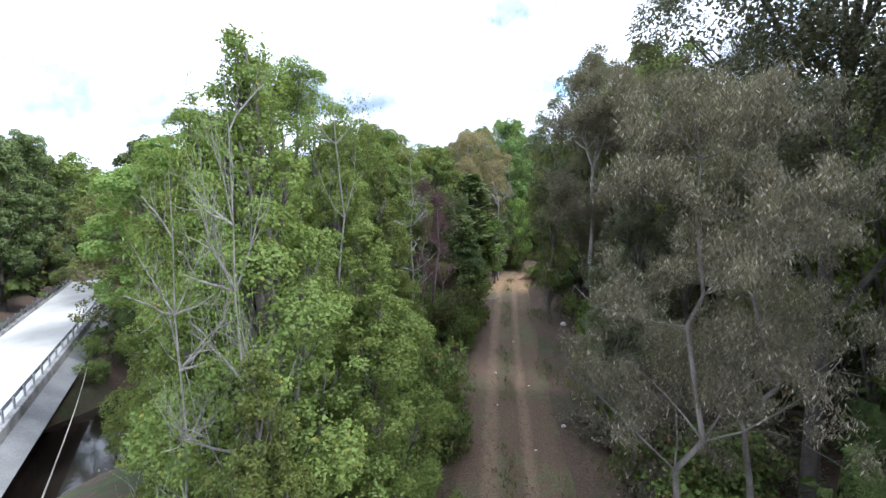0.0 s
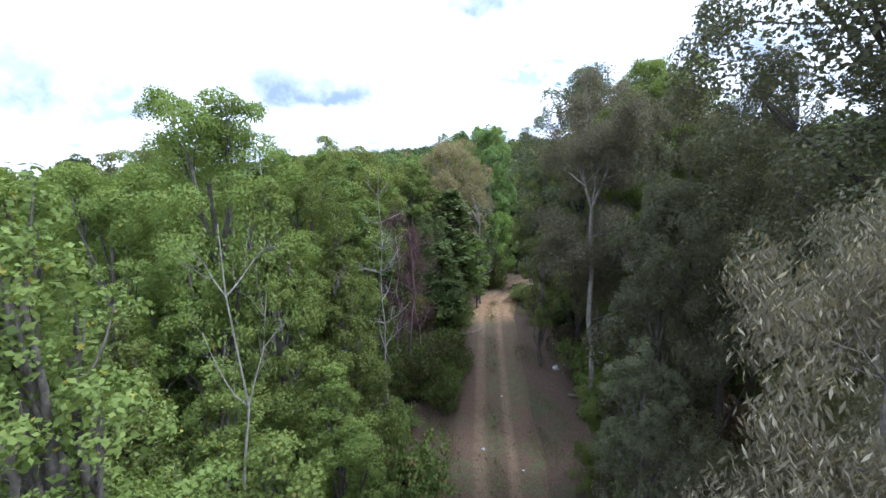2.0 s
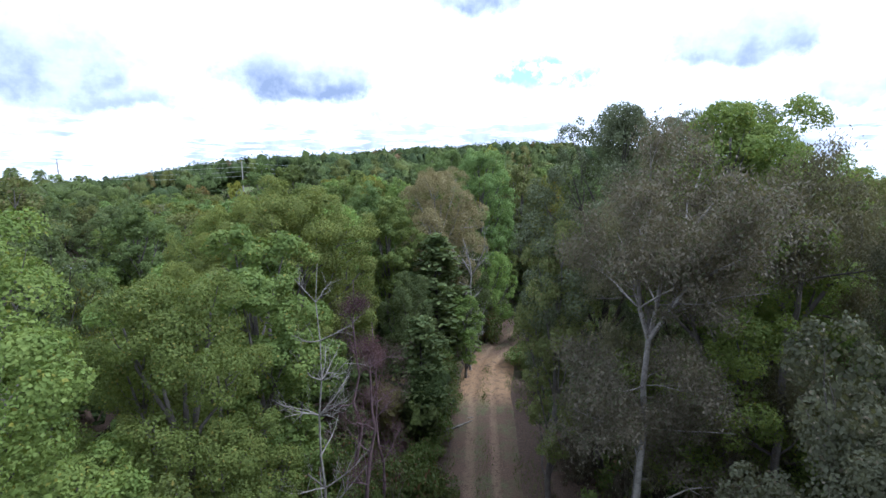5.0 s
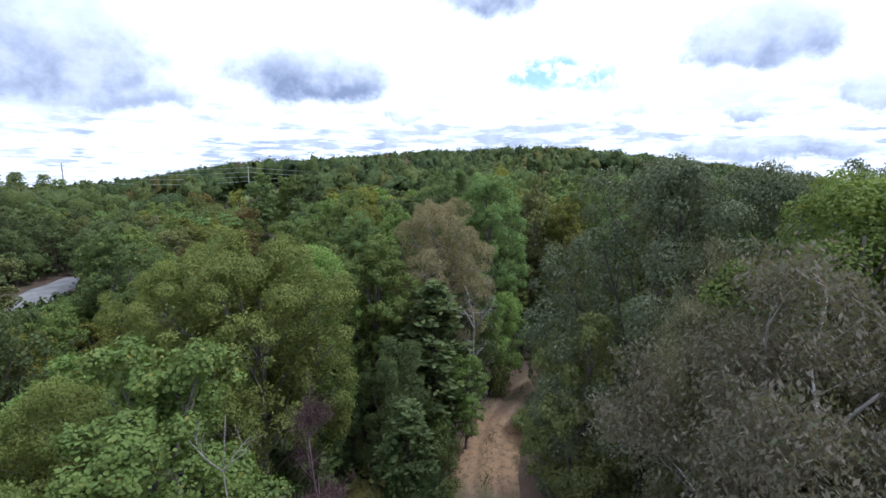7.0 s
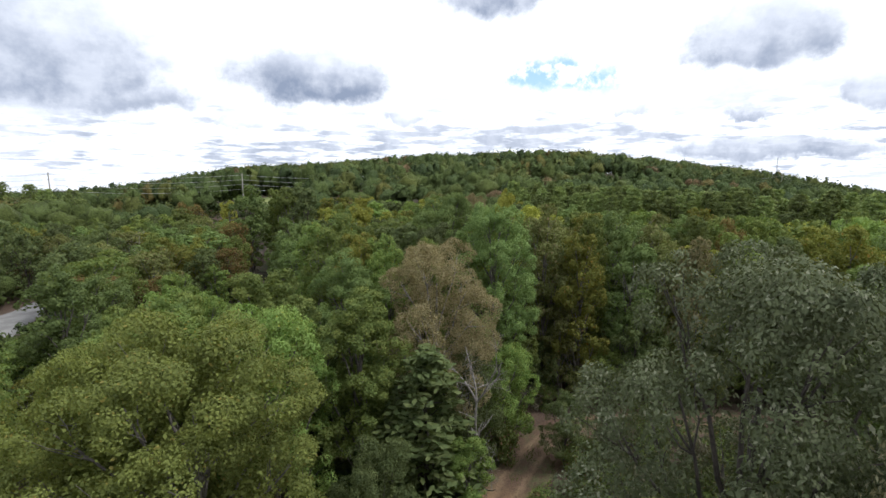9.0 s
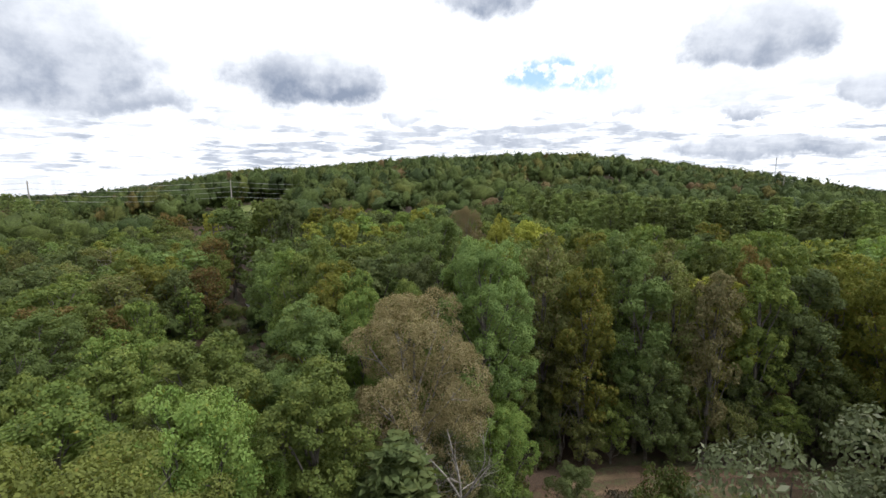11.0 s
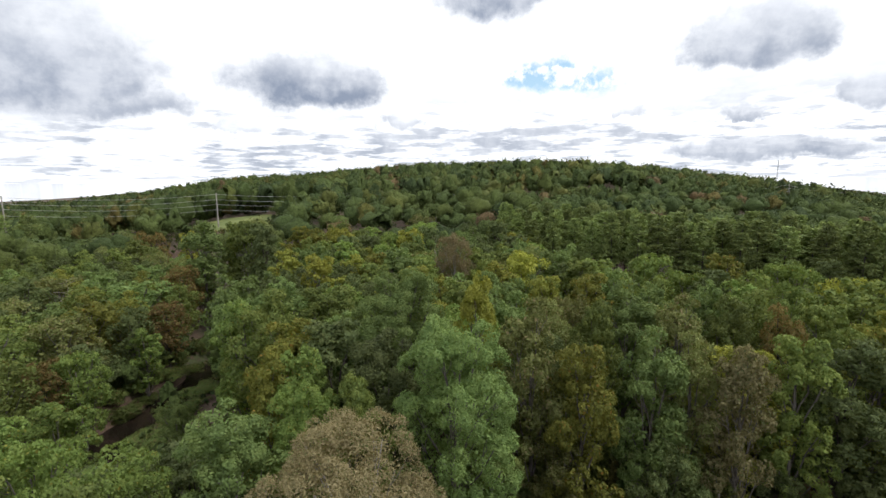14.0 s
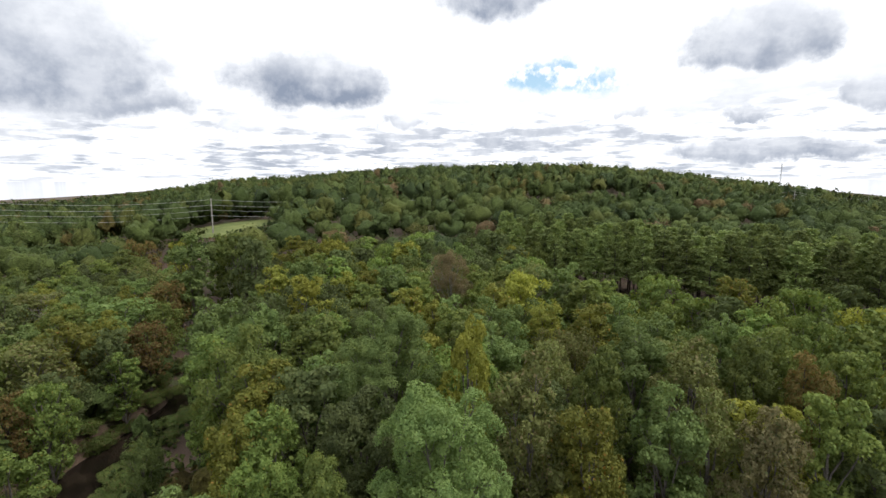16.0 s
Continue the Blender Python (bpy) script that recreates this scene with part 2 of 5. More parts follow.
POLE_WOOD = surface("weathered_pole_wood", (0.220, 0.200, 0.175), (0.360, 0.335, 0.300), 1.0, 0.9, 0.3)
STONE = surface("pale_stone", (0.380, 0.370, 0.350), (0.600, 0.580, 0.550), 5.0, 0.85, 0.5)
WIRE = surface("wire", (0.30, 0.30, 0.30), (0.42, 0.42, 0.42), 3.0, 0.5, 0.0)
ROPE = surface("pale_cable", (0.30, 0.26, 0.20), (0.42, 0.37, 0.30), 3.0, 0.8, 0.1)


def ground_material():
    m, g = material("forest_floor")
    co = g.node("ShaderNodeTexCoord").outputs["Object"]
    big, mid, fine = g.noise(co, 0.12, 4.0), g.noise(co, 1.1, 5.0, 0.65), g.noise(co, 9.0, 4.0, 0.7)
    litter = g.mix(g.step(fine, 0.35, 0.68), rgb(0.056, 0.037, 0.026), rgb(0.130, 0.085, 0.056))
    moss = g.mix(g.step(mid, 0.35, 0.65), rgb(0.026, 0.036, 0.014), rgb(0.066, 0.076, 0.028))
    col = g.mix(g.math("MULTIPLY", g.step(big, 0.48, 0.64), g.step(mid, 0.32, 0.52)), litter, moss)
    bump = g.node("ShaderNodeBump", {"Strength": 0.7, "Distance": 0.08, "Height": g.math("ADD", fine, mid)})
    sh = g.node("ShaderNodeBsdfPrincipled", {"Base Color": col, "Roughness": 0.95, "Normal": bump.outputs[0]})
    g.node("ShaderNodeOutputMaterial", {"Surface": sh.outputs[0]})
    return m


def track_material():
    """Packed sandy earth with leaf litter and thin grass between the ruts; u runs across the track."""
    m, g = material("track_earth")
    co = g.node("ShaderNodeTexCoord").outputs["Object"]
    across = g.node("ShaderNodeAttribute", attribute="across").outputs["Fac"]
    along = g.node("ShaderNodeAttribute", attribute="along").outputs["Fac"]
    big, mid, fine = g.noise(co, 0.30, 4.0), g.noise(co, 1.6, 5.0, 0.65), g.noise(co, 12.0, 4.0, 0.7)
    w = g.math("ADD", across, g.math("MULTIPLY", g.math("SUBTRACT", mid, 0.5), 0.5))
    rut_l = g.step(g.math("ABSOLUTE", g.math("ADD", w, 0.95)), 0.55, 0.15)
    rut_r = g.step(g.math("ABSOLUTE", g.math("SUBTRACT", w, 0.85)), 0.45, 0.10)
    rut = g.math("MAXIMUM", rut_l, rut_r)
    sand = g.mix(g.step(fine, 0.3, 0.7), rgb(0.140, 0.092, 0.056), rgb(0.270, 0.185, 0.115))
    litter = g.mix(g.step(fine, 0.35, 0.68), rgb(0.072, 0.045, 0.029), rgb(0.155, 0.096, 0.060))
    grass = g.mix(g.step(fine, 0.3, 0.7), rgb(0.060, 0.066, 0.026), rgb(0.140, 0.130, 0.060))
    crown = g.mix(g.math("MULTIPLY", g.step(big, 0.42, 0.6), g.step(mid, 0.35, 0.6)), litter, grass)
    col = g.mix(g.math("MULTIPLY", rut, g.step(mid, 0.25, 0.55, 0.25, 0.75)), crown, sand)
    bare = g.math("MULTIPLY", g.step(g.math("ABSOLUTE", g.math("SUBTRACT", along, 85.5)), 7.5, 3.0), g.step(mid, 0.3, 0.55))
    orange = g.mix(g.step(fine, 0.3, 0.7), rgb(0.215, 0.128, 0.064), rgb(0.310, 0.195, 0.102))
    col = g.mix(bare, col, orange)
    bump = g.node("ShaderNodeBump", {"Strength": 0.7, "Distance": 0.05, "Height": g.math("ADD", fine, mid)})
    sh = g.node("ShaderNodeBsdfPrincipled", {"Base Color": col, "Roughness": 0.95, "Normal": bump.outputs[0]})
    g.node("ShaderNodeOutputMaterial", {"Surface": sh.outputs[0]})
    return m


def water_material():
    m, g = material("creek_water")
    co = g.node("ShaderNodeTexCoord").outputs["Object"]
    bump = g.node("ShaderNodeBump", {"Strength": 0.12, "Distance": 0.05, "Height": g.noise(co, 2.2, 3.0)})
    col = g.mix(g.step(g.noise(co, 0.25, 3.0), 0.4, 0.65), rgb(0.012, 0.009, 0.007), rgb(0.034, 0.025, 0.018))
    sh = g.node("ShaderNodeBsdfPrincipled", {"Base Color": col, "Roughness": 0.08, "Normal": bump.outputs[0]})
    g.node("ShaderNodeOutputMaterial", {"Surface": sh.outputs[0]})
    return m


GROUND, TRACK, WATER = ground_material(), track_material(), water_material()
MEADOW = surface("mown_field", (0.105, 0.135, 0.036), (0.180, 0.200, 0.060), 0.08, 0.95, 0.2, 0.8)


# ---- mesh helpers ----
def mesh_arrays(name, verts, faces, mat, smooth=False):
    """A mesh from an array of places and an array of four-sided faces."""
    verts, faces = np.asarray(verts, np.float32), np.asarray(faces, np.int32)
    me = bpy.data.meshes.new(name)
    me.vertices.add(len(verts))
    me.vertices.foreach_set("co", verts.ravel())
    me.loops.add(faces.size)
    me.loops.foreach_set("vertex_index", faces.ravel())
    me.polygons.add(len(faces))
    me.polygons.foreach_set("loop_start", np.arange(0, faces.size, 4, dtype=np.int32))
    if smooth:
        me.polygons.foreach_set("use_smooth", np.ones(len(faces), bool))
    me.update(calc_edges=True)
    me.materials.append(mat)
    return me


def blades(centres, along, side, fold=0.25):
    """One folded, pointed blade for each centre: half axes along and side."""
    n = len(centres)
    up = np.cross(along, side)
    up /= np.linalg.norm(up, axis=1, keepdims=True) + 1e-9
    lift = up * (np.linalg.norm(side, axis=1, keepdims=True) * fold)
    v = np.empty((n, 4, 3), np.float32)
    v[:, 0], v[:, 1], v[:, 2], v[:, 3] = centres - along, centres + side + lift, centres + along, centres - side + lift
    return v.reshape(-1, 3), np.arange(4 * n, dtype=np.int32).reshape(-1, 4)


def unit(rng, n):
    v = rng.normal(size=(n, 3))
    return v / np.linalg.norm(v, axis=1, keepdims=True)


class Wood:
    """Collects tapered tubes into one mesh."""

    def __init__(self):
        self.v, self.f, self.n = [], [], 0

    def tube(self, pts, radii, sides=6):
        pts = np.asarray(pts, float)
        t = np.gradient(pts, axis=0)
        t /= np.linalg.norm(t, axis=1, keepdims=True) + 1e-9
        ref = np.where(np.abs(t[:, 2:3]) > 0.9, [[1.0, 0, 0]], [[0, 0, 1.0]])
        a = np.cross(t, ref)
        a /= np.linalg.norm(a, axis=1, keepdims=True) + 1e-9
        b = np.cross(t, a)
        w = np.arange(sides) * 2 * np.pi / sides
        ring = pts[:, None] + np.asarray(radii)[:, None, None] * (np.cos(w)[None, :, None] * a[:, None] + np.sin(w)[None, :, None] * b[:, None])
        m = len(pts)
        i, j = np.meshgrid(np.arange(m - 1), np.arange(sides), indexing="ij")
        k = (j + 1) % sides
        q = np.stack([i * sides + j, i * sides + k, (i + 1) * sides + k, (i + 1) * sides + j], -1).reshape(-1, 4)
        self.v.append(ring.reshape(-1, 3))
        self.f.append(q + self.n)
        self.n += m * sides

    def mesh(self, name, mat):
        return mesh_arrays(name, np.concatenate(self.v), np.concatenate(self.f), mat, True)


def bent(rng, a, b, n, wob, sag=0.0):
    """A wavering line from a to b."""
    s = np.linspace(0, 1, n)[:, None]
    p = np.asarray(a) * (1 - s) + np.asarray(b) * s
    p[1:-1] += rng.normal(size=(n - 2, 3)) * wob
    p[:, 2] += sag * np.sin(np.pi * s[:, 0])
    return p


def branching(wood, rng, p, heading, length, radius, level, tips, spread=0.75, lift=0.25, kids=(4, 4, 3)):
    """A branch with smaller ones along it; the thin ends are put into tips."""
    n = 5
    pts = [np.asarray(p, float)]
    h = np.asarray(heading, float)
    for _ in range(n - 1):
        h = h + rng.normal(size=3) * 0.16 + (0, 0, lift * 0.12)
        h /= np.linalg.norm(h)
        pts.append(pts[-1] + h * length / (n - 1))
    pts = np.array(pts)
    wood.tube(pts, np.linspace(radius, radius * 0.35, n), 5 if level < 2 else 3)
    if level >= len(kids):
        tips.append(pts[-1])
        tips.append(pts[2])
        return
    for i in range(kids[level]):
        s = rng.uniform(0.25, 1.0)
        at = pts[min(n - 1, int(s * (n - 1)))] + (0, 0, 0)
        side = unit(rng, 1)[0]
        h2 = h * (1 - spread) + side * spread + (0, 0, lift)
        branching(wood, rng, at, h2 / np.linalg.norm(h2), length * rng.uniform(0.42, 0.66), radius * 0.42, level + 1, tips, spread, lift, kids)


def lobed_crown(rng, lobes, n, size, aspect=0.68, inner=0.14, jitter=0.05, droop=0.0, loose=0.42, knobs_each=11):
    """Leaves on the shells of uneven lobes: rows of centre and radius. Each lobe carries many smaller tufts with dark gaps between them."""
    lobes = np.asarray(lobes, float)
    k = knobs_each
    heart = lobes[:, :3].mean(0)
    knobs = []
    for c in lobes:
        d = unit(rng, k)
        out = (c[:3] - heart) * (1, 1, 0.6)
        out = out / (np.linalg.norm(out) + 0.6)
        d = d + out * 0.7 + (0, 0, 0.12)
        d /= np.linalg.norm(d, axis=1, keepdims=True)
        r = c[3] * rng.uniform(0.26, 0.44, k)
        knobs.append(np.c_[c[:3] + d * (c[3] * rng.uniform(0.70, 1.02, (k, 1))), r, d])
    knobs = np.concatenate(knobs)
    w = knobs[:, 3] ** 2
    pick = rng.choice(len(knobs), n, p=w / w.sum())
    d = unit(rng, n) + knobs[pick, 4:7] * 0.55 + (0, 0, 0.18)
    d /= np.linalg.norm(d, axis=1, keepdims=True)
    deep = rng.random(n) < inner
    rad = rng.uniform(0.84, 1.08, n)
    c = knobs[pick, :3] + d * (knobs[pick, 3] * rad)[:, None] * (1, 1, 0.9) + rng.normal(size=(n, 3)) * jitter
    axis = np.c_[np.full((n, 2), lobes[:, :2].mean(0)), c[:, 2] * 0.8 + lobes[:, 2].mean() * 0.2]
    c = np.where(deep[:, None], axis + (c - axis) * rng.uniform(0.35, 0.82, (n, 1)), c)
    nor = d + unit(rng, n) * loose + (0, 0, 0.10)
    nor /= np.linalg.norm(nor, axis=1, keepdims=True)
    al = np.cross(nor, unit(rng, n)) + d * rng.uniform(0.0, 0.7, (n, 1))
    al[:, 2] -= droop
    al /= np.linalg.norm(al, axis=1, keepdims=True) + 1e-9
    sd = np.cross(nor, al)
    sd /= np.linalg.norm(sd, axis=1, keepdims=True) + 1e-9
    s = size * rng.uniform(0.6, 1.35, (n, 1)) * np.where(deep, 1.6, 1.0)[:, None] * 0.5
    return blades(c, al * s, sd * s * aspect)


def scatter_leaves(rng, tips, n, size, spread, aspect=0.5, droop=0.0):
    """Leaves round the ends of twigs."""
    tips = np.asarray(tips)
    c = tips[rng.integers(0, len(tips), n)] + rng.normal(size=(n, 3)) * spread
    al = unit(rng, n)
    al[:, 2] = al[:, 2] * (1 - 0.5 * min(droop, 1)) - droop
    al /= np.linalg.norm(al, axis=1, keepdims=True)
    sd = np.cross(al, unit(rng, n))
    sd /= np.linalg.norm(sd, axis=1, keepdims=True) + 1e-9
    s = size * rng.uniform(0.6, 1.35, (n, 1)) * 0.5
    return blades(c, al * s, sd * s * aspect)


# ---- the plan ----
TRACK_LINE = [(1.0, -14.0), (2.0, 8.0), (4.3, 28.0), (6.2, 44.5), (8.4, 60.0), (9.9, 70.0), (12.0, 76.4), (14.6, 80.6), (17.6, 84.4), (21.0, 86.8), (26.0, 87.8), (32.0, 87.4), (44.0, 87.0)]
CREEK_LINE = [(-75.0, 4.0), (-52.0, 14.0), (-35.0, 24.5), (-22.5, 33.0), (-18.8, 45.0), (-18.5, 60.0), (-24.0, 80.0), (-30.0, 100.0), (-33.0, 120.0), (-32.0, 136.0), (-30.0, 152.0), (-42.0, 180.0), (-70.0, 205.0), (-110.0, 215.0)]
ROAD_LINE = [(0.8, -16.0), (-13.4, 10.4), (-25.7, 33.3), (-39.5, 59.0), (-49.5, 80.0), (-58.0, 100.0), (-66.0, 115.0), (-71.5, 127.0), (-73.0, 139.0)]
PATH_PLAN = [(1.5, 8.0), (2.0, 17.0), (2.9, 25.0), (4.8, 34.0), (5.4, 41.5), (7.6, 50.0), (9.3, 54.4), (11.4, 62.0)]
POWER_LINE = [(-282.0, 182.0), (-215.0, 210.0), (-148.0, 237.0), (-81.0, 264.0), (-22.0, 291.0), (56.0, 312.0), (124.0, 334.0), (192.0, 352.0), (259.0, 368.0), (372.0, 450.0), (440.0, 500.0)]
ROAD_GAP = [(-64.0, 112.0), (-44.0, 88.0)]
CREEK_SLOPE = [(-2.0, 88.0), (-32.5, 137.0), (-32.0, 120.0), (-7.0, 84.0)]
CREEK_GAP = [(-33.0, 131.0), (-13.0, 99.0)]
FIELD = (-79.0, 272.0, 17.0, 12.0)


def smooth_line(pts, step):
    """Even places along a rounded line."""
    p = np.array(pts, float)
    for _ in range(3):
        q = [p[0]]
        for a, b in zip(p[:-1], p[1:]):
            q += [0.75 * a + 0.25 * b, 0.25 * a + 0.75 * b]
        p = np.array(q + [p[-1]])
    d = np.r_[0, np.cumsum(np.linalg.norm(np.diff(p, axis=0), axis=1))]
    s = np.arange(0, d[-1], step)
    return np.c_[np.interp(s, d, p[:, 0]), np.interp(s, d, p[:, 1])], s


def away(x, y, line):
    """The distance of places from a line."""
    x, y = np.asarray(x, float), np.asarray(y, float)
    best = np.full(x.shape, 1e9)
    for a, b in zip(line[:-1], line[1:]):
        ax, ay, dx, dy = a[0], a[1], b[0] - a[0], b[1] - a[1]
        s = np.clip(((x - ax) * dx + (y - ay) * dy) / (dx * dx + dy * dy), 0, 1)
        best = np.minimum(best, np.hypot(x - ax - s * dx, y - ay - s * dy))
    return best


def ease(v, a, b):
    s = np.clip((v - a) / (b - a), 0, 1)
    return s * s * (3 - 2 * s)


def ground_height(x, y):
    """A flat valley, a creek cut into it, and a long wooded rise ahead."""
    x, y = np.asarray(x, float), np.asarray(y, float)
    r, th = np.hypot(x - 11, y - 62), np.degrees(np.arctan2(x - 11, y - 62))
    rise = 34.5 * np.exp(-((th - 7) / 34) ** 2) * ease(r, 110, 440) * (1 - 0.55 * ease(r, 470, 900))
    far = 10 * ease(r, 800, 1500) * (0.55 + 0.45 * np.sin(th / 9.0 + 1.0))
    roll = (np.sin(x / 31 + 1.3) * np.sin(y / 37 + 0.4) * 2.2 + np.sin(x / 73 - y / 59) * 2.5) * ease(r, 110, 220)
    dip = -0.029 * np.clip(r - 130, 0, 3000) * ease(np.abs(th - 5), 27, 47) * (np.abs(th) < 100)
    knoll = 11.0 * np.exp(-((x - FIELD[0]) / 60) ** 2 - ((y - FIELD[1] - 10) / 48) ** 2)
    level = np.exp(-(away(x, y, CREEK_LINE) / 32) ** 2) * (y < 230)
    z = (rise + far + roll + dip + knoll) * (1 - level)
    bank = away(x, y, CREEK_LINE) + 0.9 * np.sin(x * 0.33 + y * 0.24) + 0.6 * np.sin(y * 0.55 - x * 0.2)
    z = z - 4.6 * np.exp(-(np.maximum(bank, 0) / (7.0 - 2.4 * ease(y, 90, 112))) ** 4) - 0.7 * np.exp(-(away(x, y, CREEK_LINE) / 14.0) ** 2)
    z = z - 1.1 * ease(away(x, y, ROAD_LINE), 6.0, 3.6) * ease(np.hypot(x + 27.5, y - 37.5), 78, 55)
    near = 0.10 * np.sin(x * 0.9) * np.sin(y * 0.7 + 1) + 0.08 * np.sin(x * 0.37 + y * 0.53)
    return z + near * (1 - ease(away(x, y, TRACK_LINE), 2.6, 1.8)) - 0.12 * ease(away(x, y, TRACK_LINE), 3.0, 2.0)


# ---- ground, creek, track, road ----
def make_ground():
    def ticks(lo, hi):
        v = [lo]
        while v[-1] < hi:
            d = abs(v[-1] - 20)
            v.append(v[-1] + min(max(1.6, d * 0.035), 90))
        return np.array(v)
    xs = ticks(-2600, 2600)
    ys = ticks(-900, 3200)
    X, Y = np.meshgrid(xs, ys)
    Z = ground_height(X, Y)
    nx, ny = len(xs), len(ys)
    i, j = np.meshgrid(np.arange(nx - 1), np.arange(ny - 1))
    a = (j * nx + i).ravel()
    me = mesh_arrays("ground", np.c_[X.ravel(), Y.ravel(), Z.ravel()], np.c_[a, a + 1, a + nx + 1, a + nx], GROUND, True)
    tagged(new("ground", me), "brown leaf-littered forest floor with mossy patches", "ground", kind="structure")


def ribbon(name, line, step, offsets, profile, mat, label, category, base=0.0, rough=0.0, start=0.0, stop=1e9):
    """A strip along a line: heights across it from profile, on top of the ground or at a level of its own."""
    p, s = smooth_line(line, step)
    keep = (s >= start) & (s <= stop)
    p, s = p[keep], s[keep]
    t = np.gradient(p, axis=0)
    t /= np.linalg.norm(t, axis=1, keepdims=True)
    nrm = np.c_[t[:, 1], -t[:, 0]]
    off = np.asarray(offsets, float)
    X = p[:, None, 0] + nrm[:, None, 0] * off
    Y = p[:, None, 1] + nrm[:, None, 1] * off
    Z = (base(X, Y) if callable(base) else np.full(X.shape, base)) + np.asarray(profile)
    rng = np.random.default_rng(5)
    Z = Z + rng.normal(size=Z.shape) * rough
    m, k = X.shape
    i, j = np.meshgrid(np.arange(m - 1), np.arange(k - 1), indexing="ij")
    a = (i * k + j).ravel()
    me = mesh_arrays(name, np.c_[X.ravel(), Y.ravel(), Z.ravel()], np.c_[a, a + 1, a + k + 1, a + k], mat, True)
    for key, val in (("across", np.broadcast_to(off, X.shape)), ("along", np.broadcast_to(s[:, None], X.shape))):
        me.attributes.new(key, "FLOAT", "POINT").data.foreach_set("value", np.ascontiguousarray(val, np.float32).ravel())
    return tagged(new(name, me), label, category, kind="structure")


make_ground()
ACROSS = np.linspace(-2.9, 2.9, 25)
RUTS = 0.06 - 0.13 * np.exp(-((ACROSS + 0.95) / 0.30) ** 2) - 0.13 * np.exp(-((ACROSS - 0.85) / 0.26) ** 2) + 0.07 * np.exp(-((ACROSS - 0.3) / 0.22) ** 2) - 0.28 * ease(np.abs(ACROSS), 2.3, 2.9)
ribbon("track", TRACK_LINE, 0.4, ACROSS, RUTS, TRACK, "sandy two-rut dirt track with leaf litter and thin grass", "track", rough=0.012)
ribbon("water", CREEK_LINE, 3.0, np.linspace(-7.5, 7.5, 7), np.zeros(7), WATER, "still brown creek water between wooded banks", "water", base=-3.6)


# ---- road, bridge, field ----
def block(w, d, h, bevel=0.03):
    """A bmesh box with softened edges, its base at z = 0."""
    bm = bmesh.new()
    bmesh.ops.create_cube(bm, size=1.0)
    bmesh.ops.scale(bm, vec=(w, d, h), verts=bm.verts)
    bmesh.ops.translate(bm, vec=(0, 0, h / 2), verts=bm.verts)
    bmesh.ops.bevel(bm, geom=bm.edges[:], offset=bevel, segments=1, affect="EDGES")
    return bm


def piece(name, bm, mat, parent, m=None, label=""):
    me = bpy.data.meshes.new(name)
    bm.to_mesh(me)
    bm.free()
    me.materials.append(mat)
    ob = new(name, me)
    ob.parent = parent
    if m is not None:
        ob.matrix_local = m
    if label:
        tagged(ob, label)
    return ob


def road_level(X, Y):
    """The road follows the ground, and keeps its level over the creek."""
    w = ease(np.hypot(X + 27.5, Y - 37.5), 72, 48)
    return ground_height(X, Y) * (1 - w) - 0.46 * w + 0.14 + 0.36 * (1 - w)


ribbon("road", ROAD_LINE, 2.0, np.array((-4.4, -2.7, -1.4, 0.0, 1.4, 2.7, 4.4)), (-0.9, 0.0, 0.04, 0.07, 0.04, 0.0, -0.9), ASPHALT, "pale grey narrow country road through the woods", "road", base=road_level, stop=214.0)


def make_bridge():
    root = new("bridge")
    root.matrix_world = pose(-33.3, 47.25, -0.95, 0, 0, 28.2)
    tagged(root, "narrow pale concrete road bridge with steel guard rails over the creek", "bridge")
    ln, wd = 69.0, 5.9
    piece("deck", block(wd, ln, 0.35), ROADWAY, root, pose(0, 0, 0.42))
    for s in (-1, 1):
        piece("edge_beam", block(0.38, ln, 0.75), CONCRETE_STAINED, root, pose(s * (wd / 2 + 0.19), 0, 0.25))
        prof = [(-0.03, 0.0), (0.03, 0.07), (-0.03, 0.15), (0.03, 0.23), (-0.03, 0.30)]
        bm = bmesh.new()
        rows = [[bm.verts.new((x, y, z)) for x, z in prof] for y in (-ln / 2, ln / 2)]
        for i in range(4):
            bm.faces.new((rows[0][i], rows[0][i + 1], rows[1][i + 1], rows[1][i]))
        bmesh.ops.solidify(bm, geom=bm.faces[:], thickness=0.012)
        piece("guard_rail", bm, STEEL, root, pose(s * (wd / 2 + 0.05), 0, 1.38))
        for k in range(36):
            piece("rail_post", block(0.10, 0.14, 0.75, 0.01), STEEL, root, pose(s * (wd / 2 + 0.19), -ln / 2 + 1 + k * 1.91, 1.0))
    for k in (-1.9, 0.0, 1.9):
        piece("girder", block(0.42, ln, 0.85), CONCRETE_STAINED, root, pose(k, 0, -0.45))
    for y in (-19.5, -3.5, 12.5):
        piece("pier_cap", block(wd + 0.4, 0.9, 0.7), CONCRETE, root, pose(0, y, -1.16))
        for x in (-2.0, 2.0):
            piece("pier_column", block(0.6, 0.6, 3.6, 0.06), CONCRETE_STAINED, root, pose(x, y, -4.7))
    for y in (-ln / 2 + 0.6, ln / 2 - 0.6):
        piece("abutment", block(wd + 1.6, 1.6, 3.4, 0.06), CONCRETE, root, pose(0, y, -3.2))


make_bridge()


